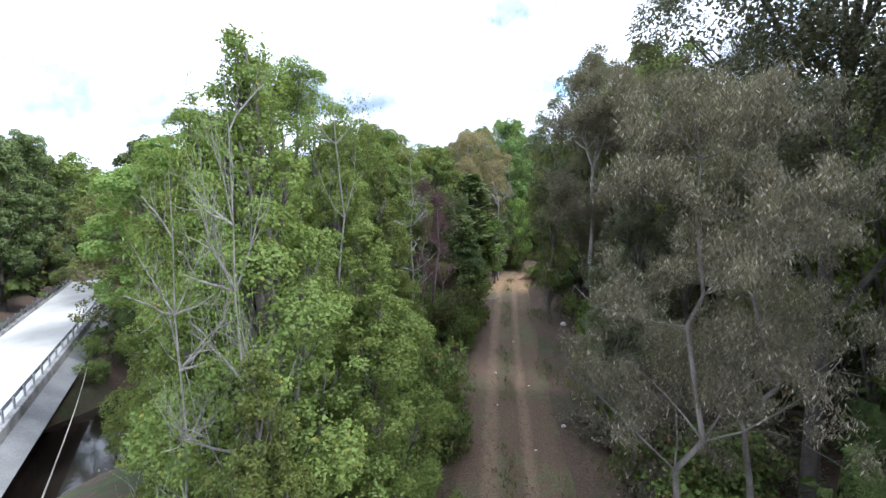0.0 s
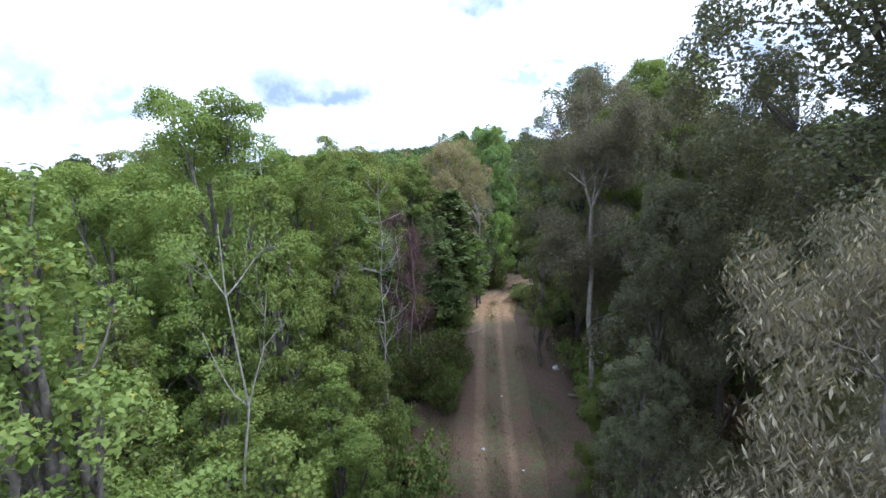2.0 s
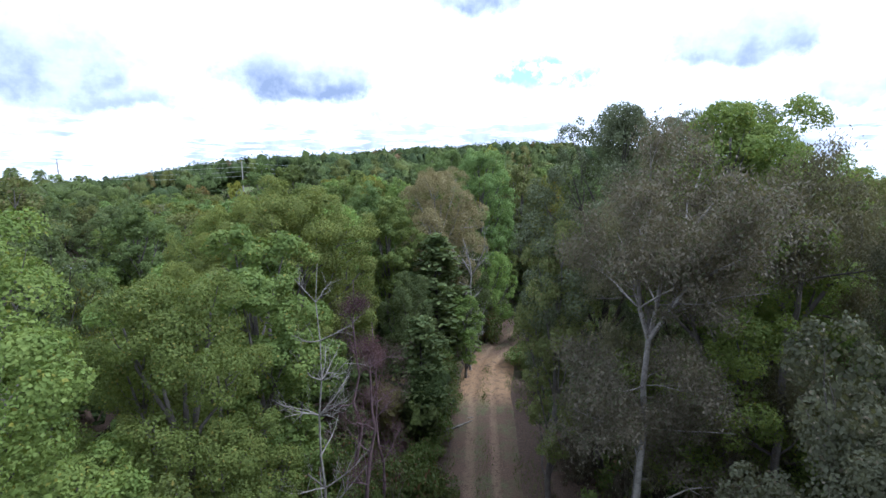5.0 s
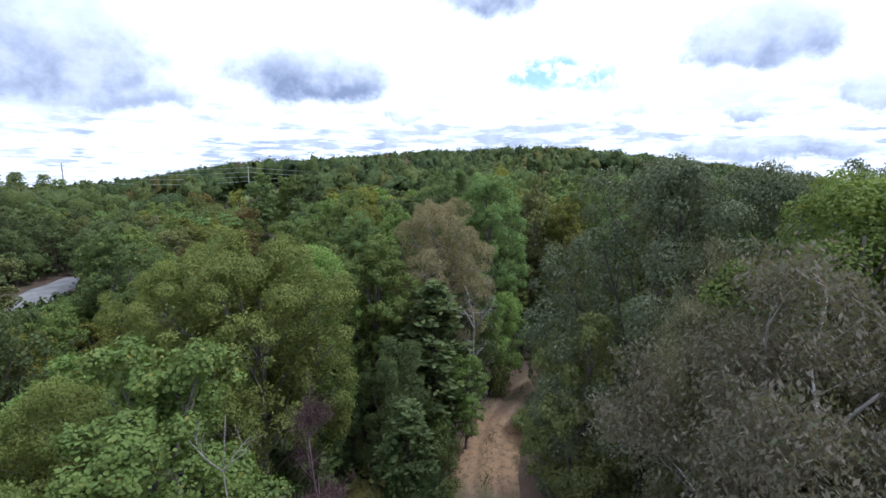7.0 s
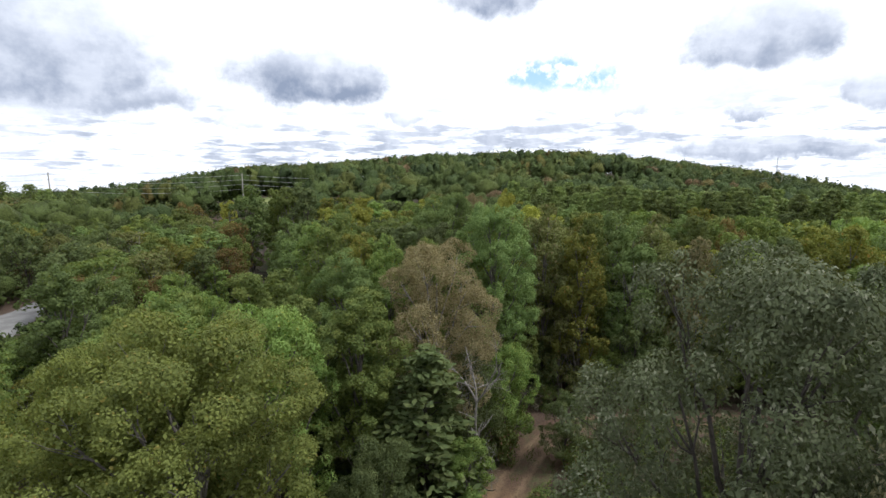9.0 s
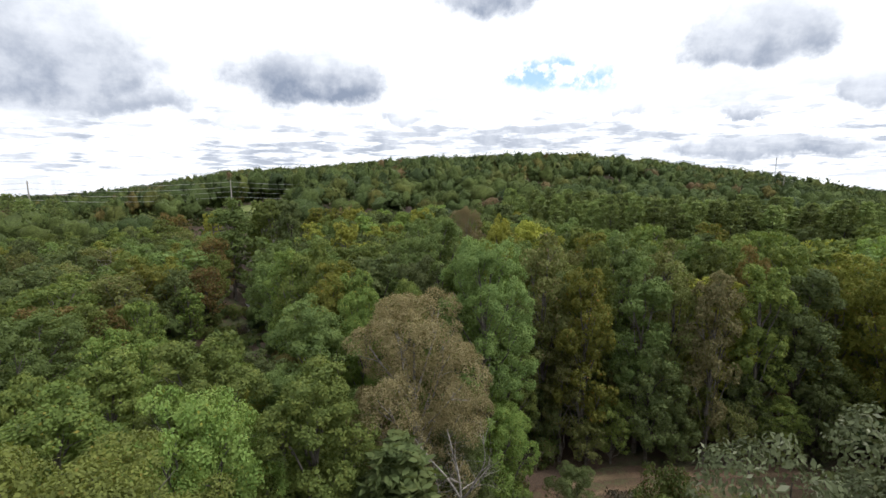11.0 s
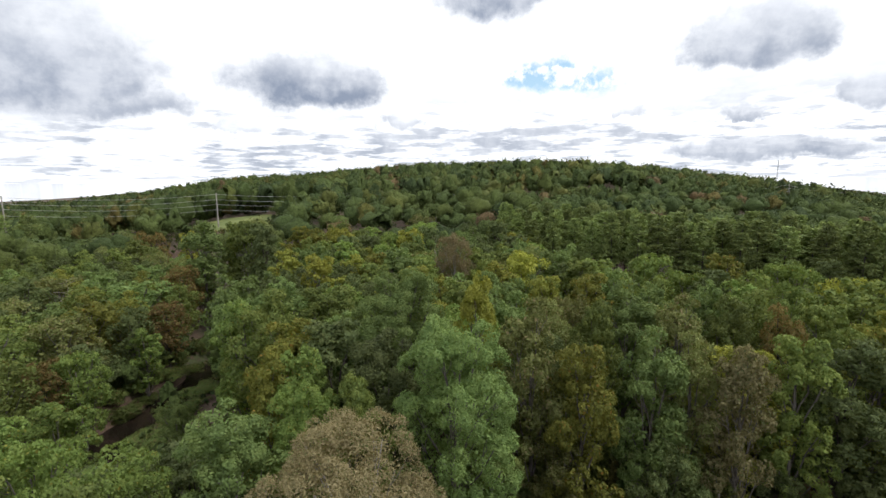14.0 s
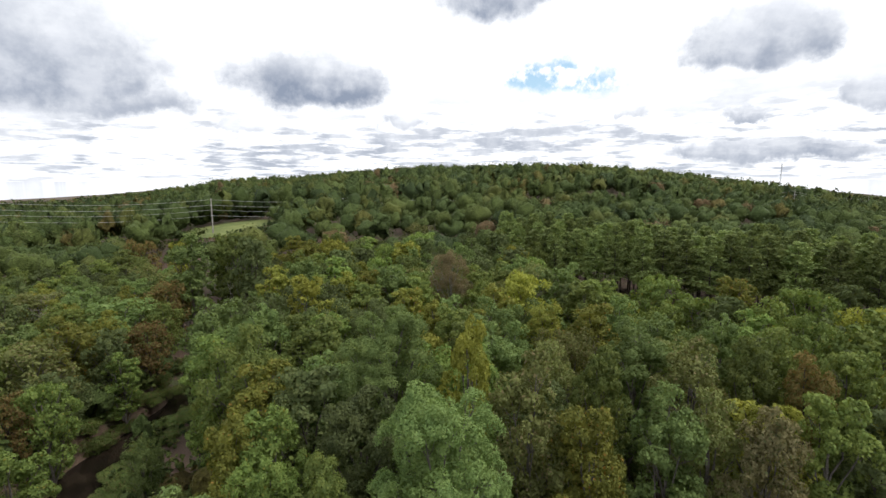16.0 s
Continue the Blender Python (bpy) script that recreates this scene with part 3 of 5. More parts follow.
def make_field():
    n = 40
    bm = bmesh.new()
    rings = []
    for k in range(1, 9):
        row = []
        for i in range(n):
            a = i * 2 * math.pi / n
            w = 1 + 0.10 * math.sin(3 * a) + 0.06 * math.sin(5 * a + 1)
            x, y = FIELD[0] + FIELD[2] * 1.15 * w * k / 8 * math.cos(a), FIELD[1] + 4 + FIELD[3] * 1.5 * w * k / 8 * math.sin(a)
            row.append(bm.verts.new((x, y, float(ground_height(x, y)) + 0.25)))
        rings.append(row)
    bm.faces.new(rings[0])
    for p, q in zip(rings[:-1], rings[1:]):
        for i in range(n):
            bm.faces.new((p[i], q[i], q[(i + 1) % n], p[(i + 1) % n]))
    me = bpy.data.meshes.new("field")
    bm.to_mesh(me)
    bm.free()
    me.materials.append(MEADOW)
    tagged(new("field", me), "mown grass clearing below the power line", "field", kind="structure")


make_field()


# ---- power line and mast ----
def make_pole(x, y, top):
    z = float(ground_height(x, y))
    h = top - z
    root = new("utility_pole")
    root.matrix_world = pose(x, y, z, 0, 0, 20)
    tagged(root, "tall weathered pole of the power line", "pole", "power line poles")
    w = Wood()
    w.tube([(0, 0, -1), (0, 0, h * 0.5), (0, 0, h)], [0.34, 0.28, 0.2], 10)
    part("shaft", w.mesh("shaft", POLE_WOOD), root)
    for k in range(4):
        a = Wood()
        zz = h - 1.0 - 2.2 * k
        side = -1 if k % 2 else 1
        a.tube([(0, side * 0.15, zz), (0, side * 0.7, zz + 0.1), (0, side * 1.3, zz + 0.2)], [0.12, 0.10, 0.12], 6)
        part("insulator", a.mesh("insulator", STEEL), root)


def part(name, me, parent, label=""):
    ob = new(name, me)
    ob.parent = parent
    if label:
        tagged(ob, label)
    return ob


def pole_top(x, y):
    return float(np.interp(x, (-20, 56, 124, 192, 259, 372, 440), (28.2, 27.0, 25.5, 25.5, 29.0, 21.0, 20.0)))


for px, py in POWER_LINE:
    make_pole(px, py, pole_top(px, py))
for k in range(4):
    for (ax, ay), (bx, by) in zip(POWER_LINE[:-1], POWER_LINE[1:]):
        w = Wood()
        side = -1 if k % 2 else 1
        p = np.linspace(0, 1, 9)[:, None]
        a = np.array((ax - side * 0.45, ay + side * 1.2, pole_top(ax, ay) - 0.8 - 2.2 * k))
        c = np.array((bx - side * 0.45, by + side * 1.2, pole_top(bx, by) - 0.8 - 2.2 * k))
        line = a * (1 - p) + c * p
        line[:, 2] -= 1.6 * np.sin(np.pi * p[:, 0])
        w.tube(line, np.full(9, 0.05), 4)
        tagged(new("power_wire", w.mesh("power_wire", WIRE)), "sagging wire strung between two power line poles", "wire", "power line wires")


def make_mast():
    x, y, top = 698.0, 950.0, 68.0
    z = float(ground_height(x, y))
    root = new("radio_mast")
    root.matrix_world = pose(x, y, z)
    tagged(root, "thin grey lattice mast on the far ridge", "mast")
    for i in range(3):
        a = i * 2.094
        w = Wood()
        w.tube([(1.1 * math.cos(a), 1.1 * math.sin(a), -1), (0.7 * math.cos(a), 0.7 * math.sin(a), top - z)], [0.24, 0.2], 5)
        part("mast_leg", w.mesh("mast_leg", STEEL), root)
    w = Wood()
    for k in range(22):
        h0, h1 = k * (top - z) / 22, (k + 1) * (top - z) / 22
        for i in range(3):
            a, c = i * 2.094, (i + 1) * 2.094
            w.tube([(0.9 * math.cos(a), 0.9 * math.sin(a), h0), (0.9 * math.cos(c), 0.9 * math.sin(c), h1)], [0.1, 0.1], 4)
    part("lattice", w.mesh("lattice", STEEL), root)


make_mast()


# ---- trees: how each kind is made ----
def fitted(arrays, height, radius):
    """Stretches a tree's arrays of places so that it has this height and radius."""
    v = np.concatenate(arrays)
    kz = height / np.percentile(v[:, 2], 99.8)
    up = v[v[:, 2] > 4]
    kr = radius / np.percentile(np.hypot(up[:, 0], up[:, 1]), 96)
    return [a * (kr, kr, kz) for a in arrays]


def broad_tree(seed, leaves, size, mat, bark, low=7.0, lobes_n=10, cone=0.0, loose=0.42, droop=0.0, aspect=0.68, height=20.0, radius=4.0):
    """A broad-leaved tree of that height and crown radius: trunk with limbs, and the crown."""
    rng = np.random.default_rng(seed)
    mid, half = (low + 19.0) / 2, (19.0 - low) / 2
    lobes = [(0, 0, mid + 0.5 - half * 0.3 * cone, 2.1), (0.3, -0.2, mid + half * (0.55 - 0.5 * cone), 1.9)]
    if cone:
        lobes += [(0.1, 0.1, mid + half * q, 1.5 - 1.1 * q) for q in (0.35, 0.6, 0.8, 0.95)]
    for i in range(lobes_n if cone > 0.3 else 0):
        f = (i + 0.5) / lobes_n
        w = 2.95 * (1 - f) ** 0.72 * min(1.0, 0.62 + f * 2.2) * rng.uniform(0.85, 1.1)
        q = 0.45 + 1.05 * (1 - f)
        lobes.append((w * math.cos(i * 2.4), w * math.sin(i * 2.4), low + (18.6 - low) * f, q * rng.uniform(0.85, 1.1)))
    for i in range(0 if cone > 0.3 else lobes_n):
        a = i * 2.4 + rng.uniform(-0.4, 0.4)
        h = -0.8 + 1.75 * (i + 0.5) / lobes_n + rng.uniform(-0.1, 0.1)
        w = math.sqrt(max(0.06, 1 - min(abs(h), 0.98) ** 2.4)) * rng.uniform(0.75, 1.05)
        f = (h + 0.8) / 1.75
        w *= 1 - cone * f
        spread = 2.75 if lobes_n > 15 else 2.5
        lobes.append((spread * w * math.cos(a), spread * w * math.sin(a), mid + h * (half - 1.0), rng.uniform(0.9, 1.55) * (1 - 0.6 * cone * f) * (0.84 if lobes_n > 20 else 1.0)))
    kr, kz = radius / 4.0, height / 20.0
    lobes = [(x * kr, y * kr, z * kz, q * (kr * kr * kz) ** (1 / 3)) for x, y, z, q in lobes]
    wood = Wood()
    top = np.array([0.2, 0.1, (mid + half * 0.5) * kz])
    stem = bent(rng, (0, 0, -0.4), top, 9, 0.10)
    wood.tube(stem, np.linspace(0.27, 0.07, 9), 8)
    for c in lobes[2:]:
        f = np.clip((c[2] - 3.5 - rng.uniform(0, 2)) / top[2], 0.2, 0.85)
        base = stem[int(f * 8)]
        wood.tube(bent(rng, base, c[:3], 5, 0.12), np.linspace(0.10, 0.03, 5), 5)
        for _ in range(3):
            e = np.array(c[:3]) + unit(rng, 1)[0] * c[3] * 0.8
            wood.tube(bent(rng, np.array(c[:3]) * 0.75 + base * 0.25, e, 4, 0.08), np.linspace(0.04, 0.012, 4), 3)
    v, f = lobed_crown(rng, lobes, leaves, size, aspect, droop=droop, loose=loose)
    wv, v = fitted([np.concatenate(wood.v), v], height, radius)
    return mesh_arrays("trunk", wv, np.concatenate(wood.f), bark, True), mesh_arrays("crown", v, f, mat)


def sparse_tree(seed, leaves, size, mat, bark, kids=(6, 4, 3), low=0.42, spread=0.6, leaf_spread=0.28, droop=0.0, girth=0.24, fork=False, aspect=0.5, reach=0.34, wide=4.0):
    """A tree 20 m high whose limbs show between thin foliage."""
    rng = np.random.default_rng(seed)
    wood, tips = Wood(), []
    stem = bent(rng, (0, 0, -0.4), (0.3, 0.2, 17.0) if fork else (0.9, 0.4, 17.0), 11, 0.05 if fork else 0.28 if leaves > 3000 else 0.09)
    if fork:
        stem = stem[:9]
        for a in (0.3, 2.6, 4.4):
            h = np.array([0.38 * math.cos(a), 0.38 * math.sin(a), 0.92])
            branching(wood, rng, stem[-1], h / np.linalg.norm(h), 5.4, girth * 0.55, 0, tips, spread, 0.3, (4, 4, 3))
    wood.tube(stem, np.linspace(girth, girth * (0.55 if fork else 0.12), len(stem)), 8)
    for i in range(10 if fork else 24 if leaves < 7000 else 13):
        s = rng.uniform(low, 0.97)
        p = stem[min(len(stem) - 1, int(s * (len(stem) - 1)))]
        a = i * 2.4
        up = rng.uniform(0.15, 0.7)
        h = np.array([math.cos(a), math.sin(a), up])
        ln = 20 * reach * (1.3 - s * 0.9 if fork else 1.15 - s * 0.75) * rng.uniform(0.6, 0.85)
        branching(wood, rng, p, h / np.linalg.norm(h), ln, girth * (0.55 if leaves < 5000 else 0.32) * (1.1 - s * 0.6), 1, tips, spread, 0.25, kids)
    wv, wf = np.concatenate(wood.v), np.concatenate(wood.f)
    if not leaves:
        (wv,) = fitted([wv], 20.0, wide)
        return (mesh_arrays("trunk", wv, wf, bark, True),)
    v, f = scatter_leaves(rng, tips, leaves, size, leaf_spread, aspect, droop)
    wv, v = fitted([wv, v], 20.0, wide)
    return mesh_arrays("trunk", wv, wf, bark, True), mesh_arrays("crown", v, f, mat)


def pine(seed, mat, bark, low=0.35, per=26):
    """A pine 20 m high, radius 3 m: whorls of flat boughs with tufts of needles."""
    rng = np.random.default_rng(seed)
    wood = Wood()
    stem = bent(rng, (0, 0, -0.4), (0, 0, 19.6), 8, 0.05)
    wood.tube(stem, np.linspace(0.22, 0.03, 8), 7)
    cs, al, sd = [], [], []
    z = 20 * low
    while z < 19.5:
        f = (z / 20 - low) / (1 - low)
        reach = 3.1 * (1 - f) ** 0.46 * rng.uniform(0.8, 1.1) * min(1, 0.55 + f * 3)
        for k in range(6):
            a = rng.uniform(0, 6.28)
            d = np.array([math.cos(a), math.sin(a), 0.10])
            e = np.array([0, 0, z]) + d * reach + (0, 0, rng.uniform(-0.2, 0.3))
            wood.tube(bent(rng, (0, 0, z - 0.2), e, 4, 0.05, -0.12), np.linspace(0.045, 0.012, 4), 3)
            s = rng.uniform(0.25, 1.05, per) ** 0.7
            c = np.array([0, 0, z]) + d * reach * s[:, None] + rng.normal(size=(per, 3)) * (0.34 * reach / 3 + 0.1, 0.34 * reach / 3 + 0.1, 0.20)
            u = unit(rng, per) * (1, 1, 0.4) + d * 0.5
            u /= np.linalg.norm(u, axis=1, keepdims=True)
            w = np.cross(u, unit(rng, per))
            w /= np.linalg.norm(w, axis=1, keepdims=True)
            cs.append(c)
            al.append(u * 0.30)
            sd.append(w * 0.15)
        z += rng.uniform(0.55, 0.95)
    v, f = blades(np.concatenate(cs), np.concatenate(al), np.concatenate(sd))
    return wood.mesh("trunk", bark), mesh_arrays("crown", v, f, mat)


def bush(seed, leaves, size, mat, bark):
    """A shrub 2 m high and 1.5 m in radius."""
    rng = np.random.default_rng(seed)
    lobes = [(rng.uniform(-0.8, 0.8), rng.uniform(-0.8, 0.8), rng.uniform(0.5, 1.45), rng.uniform(0.42, 0.75)) for _ in range(9)]
    wood = Wood()
    for c in lobes:
        wood.tube(bent(rng, (c[0] * 0.2, c[1] * 0.2, -0.1), c[:3], 4, 0.05), np.linspace(0.03, 0.01, 4), 4)
    v, f = lobed_crown(rng, lobes, leaves, size, jitter=0.06)
    return wood.mesh("stem", bark), mesh_arrays("foliage", v, f, mat)


KINDS = {}


def kind(key, name, height, radius, meshes, label, category="tree", group=""):
    KINDS.setdefault(key, []).append((name, height, radius, meshes, label, category, group))


def lot(key, name, build, seeds, label, height=20.0, radius=4.0, category="tree", group="trees of the wood"):
    for s in seeds:
        kind(key, name, height, radius, build(s), label, category, group)


FINE, MEDIUM, COARSE = (40000, 0.150), (16000, 0.235), (6500, 0.37)
TALL, WIDE = (20.0, 3.4), (17.0, 5.2)


def tiers(key, name, mat, bark, seed, label, low=2.2, lobes_n=17, share=1.0, loose=0.42):
    """A kind in two builds, tall and wide, and three makes: fine-leaved for the trees passed close by, coarser for those far from the way."""
    for ending, (n, size) in (("", FINE), ("_mid", MEDIUM), ("_far", COARSE)):
        for k, (h, r) in enumerate((TALL, WIDE)):
            crown = broad_tree(seed + k, int(n * share), size, mat, bark, low, lobes_n + 3 * k, loose=loose, height=h, radius=r)
            kind(key + ending, name, h, r, crown, label, "tree", "trees of the wood")


tiers("green", "oak_tree", LEAF_GREEN, BARK_GREY, 11, "green broad-leaved oak tree with a rounded full crown")
tiers("deep", "oak_tree", LEAF_DEEP, BARK_DARK, 21, "dark green broad-leaved oak with a dense crown")
tiers("cool", "oak_tree", LEAF_TEAL, BARK_GREY, 26, "cool green oak tree with a billowing clumped crown")
tiers("bright", "poplar_tree", LEAF_BRIGHT, BARK_GREY, 31, "bright green poplar tree with a loose leafy crown", 3.0)
tiers("yellow", "maple_tree", LEAF_YELLOW, BARK_GREY, 41, "yellowing green maple tree in early autumn leaf")
tiers("gold", "maple_tree", LEAF_GOLD, BARK_GREY, 46, "golden yellow-green tree among darker oaks", 3.0)
tiers("khaki", "elm_tree", LEAF_KHAKI, BARK_GREY, 56, "dull khaki elm tree with thinning leaves", 3.0, share=0.85, loose=0.7)
tiers("rust", "maple_tree", LEAF_RUST, BARK_DARK, 51, "rust-brown maple tree with thin autumn foliage", share=0.85)
tiers("straw", "oak_tree", LEAF_STRAW, BARK_GREY, 64, "tan-brown oak tree in thin early autumn leaf", share=0.85, loose=0.7)
lot("tan", "oak_tree", lambda s: broad_tree(s, 90000, 0.105, LEAF_TAN, BARK_PALE, 5.5, 22, loose=0.9, aspect=0.55, height=22.2, radius=5.8), (61,), "tan dry-leaved oak tree with its limbs showing", 22.2, 5.8)
lot("pine", "pine_tree", lambda s: pine(s, LEAF_PINE, BARK_DARK, 0.36, 40), (91, 92), "dark green pine tree with layered boughs", 20.0, 3.0)
lot("dark_pine", "pine_tree", lambda s: pine(s, LEAF_DEEP, BARK_DARK, 0.12, 40), (93,), "small dark evergreen with drooping layered boughs", 20.0, 3.0)
lot("tall_pine", "pine_tree", lambda s: pine(s, LEAF_PINE, BARK_DARK, 0.66), (95,), "tall dark pine with a long bare trunk", 20.0, 3.0)
lot("dead", "dead_tree", lambda s: sparse_tree(s, 0, 0, None, BARK_PALE, (5, 4, 3), 0.3, 0.55, girth=0.10, reach=0.22, wide=3.0), (101,), "bare dead tree with pale grey bark", 20.0, 3.0)
lot("bare", "dead_tree", lambda s: sparse_tree(s, 0, 0, None, BARK_PALE, (6, 5, 3), 0.4, 0.7, girth=0.2, fork=True, wide=3.0), (102,), "bare grey tree with a spreading tangle of branches", 20.0, 3.0)
lot("purple", "dead_tree", lambda s: sparse_tree(s, 9000, 0.10, LEAF_PLUM, BARK_PURPLE, (6, 5, 3), 0.12, 0.6, girth=0.22, reach=0.24, wide=3.2), (103,), "leafless tree with purplish grey twigs", 20.0, 3.2)
lot("shrub", "shrub", lambda s: bush(s, 3000, 0.125, LEAF_SHRUB, BARK_DARK), (111, 112), "green leafy shrub on the forest floor", 2.0, 1.5, "shrub", "undergrowth")
lot("dryshrub", "shrub", lambda s: bush(s, 2400, 0.125, LEAF_GREY, BARK_DARK), (115,), "grey-brown dry shrub beside the track", 2.0, 1.5, "shrub", "undergrowth")

PLANTED = []
turn_rng = np.random.default_rng(77)


def plant(key, x, y, top, r, variant=None, label="", turn=None):
    """Sets a tree of that kind on the ground, with that height of its top and that radius."""
    gone = away(x, y, PATH_PLAN)
    if gone > 30 and key + "_far" in KINDS:
        key = key + ("_mid" if gone < 66 else "_far")
    opts = KINDS[key]
    z = float(ground_height(x, y))
    if variant is None and opts[0][1:3] != opts[-1][1:3]:
        variant = min(range(len(opts)), key=lambda i: abs(math.log(opts[i][1] / opts[i][2] / ((top - z) / r))))
    name, h0, r0, meshes, lab, cat, group = opts[(len(PLANTED) if variant is None else variant) % len(opts)]
    ob = new(name)
    ob.empty_display_size = 0.3
    a = turn_rng.uniform(0, 360) if turn is None else turn
    ob.matrix_world = pose(x, y, z, 0, 0, a) @ Matrix.Diagonal((r / r0, r / r0, (top - z) / h0, 1))
    tagged(ob, label or lab, cat, group)
    for i, me in enumerate(meshes):
        part(me.name.split(".")[0], me, ob)
    PLANTED.append((x, y, r))
    return ob


# ---- the trees beside the track, each as it stands ----
def single(key, name, build, label, height=20.0, radius=4.0):
    kind(key, name, height, radius, build, label, "tree", "trees beside the track")


single("poplar_near", "poplar_tree", broad_tree(201, 110000, 0.102, LEAF_LUSH, BARK_GREY, 1.0, 40, 0.72), "tall bright green poplar leaning over the track side")
single("leafy_near", "poplar_tree", broad_tree(202, 85000, 0.120, LEAF_COOL, BARK_GREY, 1.0, 30, 0.40), "leafy green young poplar beside the dirt track")
single("birch_near", "birch_tree", sparse_tree(203, 6500, 0.13, LEAF_BRIGHT, BARK_PALE, (4, 4, 3), 0.15, 0.55, 0.3, girth=0.15, reach=0.34), "slender pale-barked birch with sparse leaves")
single("bare_near", "dead_tree", sparse_tree(204, 2900, 0.11, LEAF_BRIGHT, BARK_PALE, (4, 4, 3), 0.2, 0.55, 0.25, girth=0.12, reach=0.34), "nearly leafless tree with pale grey branches")
single("withered_near", "willow_oak_tree", sparse_tree(205, 52000, 0.125, LEAF_GREY, BARK_GREY, (6, 4, 3), 0.46, 0.6, 0.15, 1.2, girth=0.12, aspect=0.22, reach=0.34), "withered grey-brown tree with hanging narrow leaves")
single("oak_near", "oak_tree", broad_tree(206, 105000, 0.100, LEAF_SILVER, BARK_DARK, 9.0, 15, height=25.2, radius=6.3), "tall dark oak with open branches against the sky", 25.2, 6.3)
single("fork_near", "willow_oak_tree", sparse_tree(207, 120000, 0.115, LEAF_DRY, BARK_PALE, (6, 4, 3), 0.46, 0.65, 0.25, 0.9, girth=0.15, fork=True, aspect=0.36), "grey-brown tree with a pale forked trunk")
single("olive_near", "willow_oak_tree", sparse_tree(212, 90000, 0.15, LEAF_OLIVE, BARK_GREY, (6, 5, 3), 0.3, 0.6, 0.26, 0.9, fork=True, aspect=0.3), "dull olive tree with hanging leaf tufts over grey twigs")
single("dome_near", "oak_tree", broad_tree(208, 130000, 0.090, LEAF_COOL, BARK_GREY, 3.0, 26), "round-topped green oak above the track side")
single("oak_broad", "oak_tree", broad_tree(210, 110000, 0.120, LEAF_SUNNY, BARK_GREY, 5.0, 26, height=19.9, radius=7.0), "large spreading green oak with a wide domed crown", 19.9, 7.0)
single("gleam_oak", "oak_tree", broad_tree(211, 105000, 0.125, LEAF_GLEAM, BARK_DARK, 3.0, 28, loose=0.55, droop=0.7, aspect=0.45, height=23.6, radius=6.0), "large dark oak with hanging bunches of gleaming olive leaves", 23.6, 6.0)
single("oak_clumped", "oak_tree", broad_tree(214, 80000, 0.130, LEAF_TEAL, BARK_GREY, 6.0, 28, height=23.4, radius=4.8), "large cool green oak with a billowing clumped crown", 23.4, 4.8)
single("silver_near", "olive_tree", broad_tree(209, 50000, 0.13, LEAF_SILVER, BARK_GREY, 2.0, 20), "silvery green tree with dull olive leaves")

plant("poplar_near", -2.9, 21.1, 15.9, 3.4, 0)
plant("leafy_near", -1.8, 18.2, 9.6, 1.7, 0)
plant("leafy_near", -5.2, 22.7, 13.5, 2.1, 0)
plant("leafy_near", -6.8, 24.3, 12.4, 2.4, 0)
plant("leafy_near", -0.5, 22.6, 11.6, 2.5, 0)
plant("birch_near", -1.0, 23.2, 15.3, 2.0, 0)
plant("bare_near", -2.6, 19.2, 15.4, 1.5, 0)
plant("bare_near", -3.7, 18.6, 13.2, 1.7, 0)
plant("leafy_near", -3.6, 33.0, 15.6, 2.8, 0, "yellowish green young tree beside the track")
plant("leafy_near", -2.0, 35.9, 13.6, 2.6, 0)
plant("leafy_near", -6.0, 27.4, 12.5, 2.6, 0)
plant("leafy_near", -3.6, 27.6, 11.0, 2.6, 0)
plant("leafy_near", -1.2, 30.5, 9.6, 2.2, 0)
plant("dome_near", -7.0, 36.2, 19.5, 4.3, 0)
plant("dome_near", -4.4, 41.5, 16.8, 3.6, 0)
plant("dome_near", -10.2, 33.8, 16.6, 3.4, 0)
plant("dome_near", -12.6, 42.5, 18.0, 4.4, 0)
plant("dead", -1.0, 45.6, 16.3, 2.2, 0)
plant("purple", 0.6, 48.5, 12.6, 2.4, 0)
plant("purple", -0.4, 52.8, 13.5, 2.4, 0)
plant("purple", 1.4, 50.6, 11.0, 2.0, 0)
plant("withered_near", 7.5, 19.9, 15.0, 3.0, 0)
plant("withered_near", 10.6, 22.3, 15.4, 3.1, 0)
plant("oak_near", 14.7, 25.8, 25.2, 6.3, 0)
plant("oak_near", 13.6, 32.6, 17.2, 3.2, 0)
plant("oak_near", 18.5, 21.5, 24.5, 6.0, 0)
plant("silver_near", 12.0, 34.8, 17.0, 2.8, 0)
plant("silver_near", 9.6, 31.0, 10.0, 1.8, 0)
plant("olive_near", 14.5, 30.0, 15.5, 3.2, 0)
plant("fork_near", 12.3, 43.2, 21.5, 4.4, 0)
plant("leafy_near", 10.6, 36.0, 8.6, 1.6, 0, "young green sapling tree beside the track")
plant("leafy_near", 11.0, 15.5, 9.5, 2.0, 0, "vine-covered small green tree beside the track")
plant("dome_near", 18.2, 46.8, 23.2, 5.0, 0, "tall green tree with a bright leafy top")
plant("oak_near", 19.6, 38.8, 21.6, 2.7, 0, "tall silvery green tree with fine lacy leaves")
plant("olive_near", 14.4, 48.0, 20.6, 3.8, 0)
plant("olive_near", 18.4, 43.6, 20.8, 4.4, 0)
plant("gleam_oak", 15.2, 54.4, 23.8, 6.0, 0)
plant("gleam_oak", 20.4, 52.2, 23.6, 5.0, 0)
plant("khaki", 11.4, 52.4, 17.4, 2.4)
plant("oak_broad", -5.6, 61.8, 19.9, 7.0, 0)
plant("oak_broad", -11.4, 64.6, 18.4, 5.4, 0, "spreading yellowish green oak with a wide domed crown", 200)
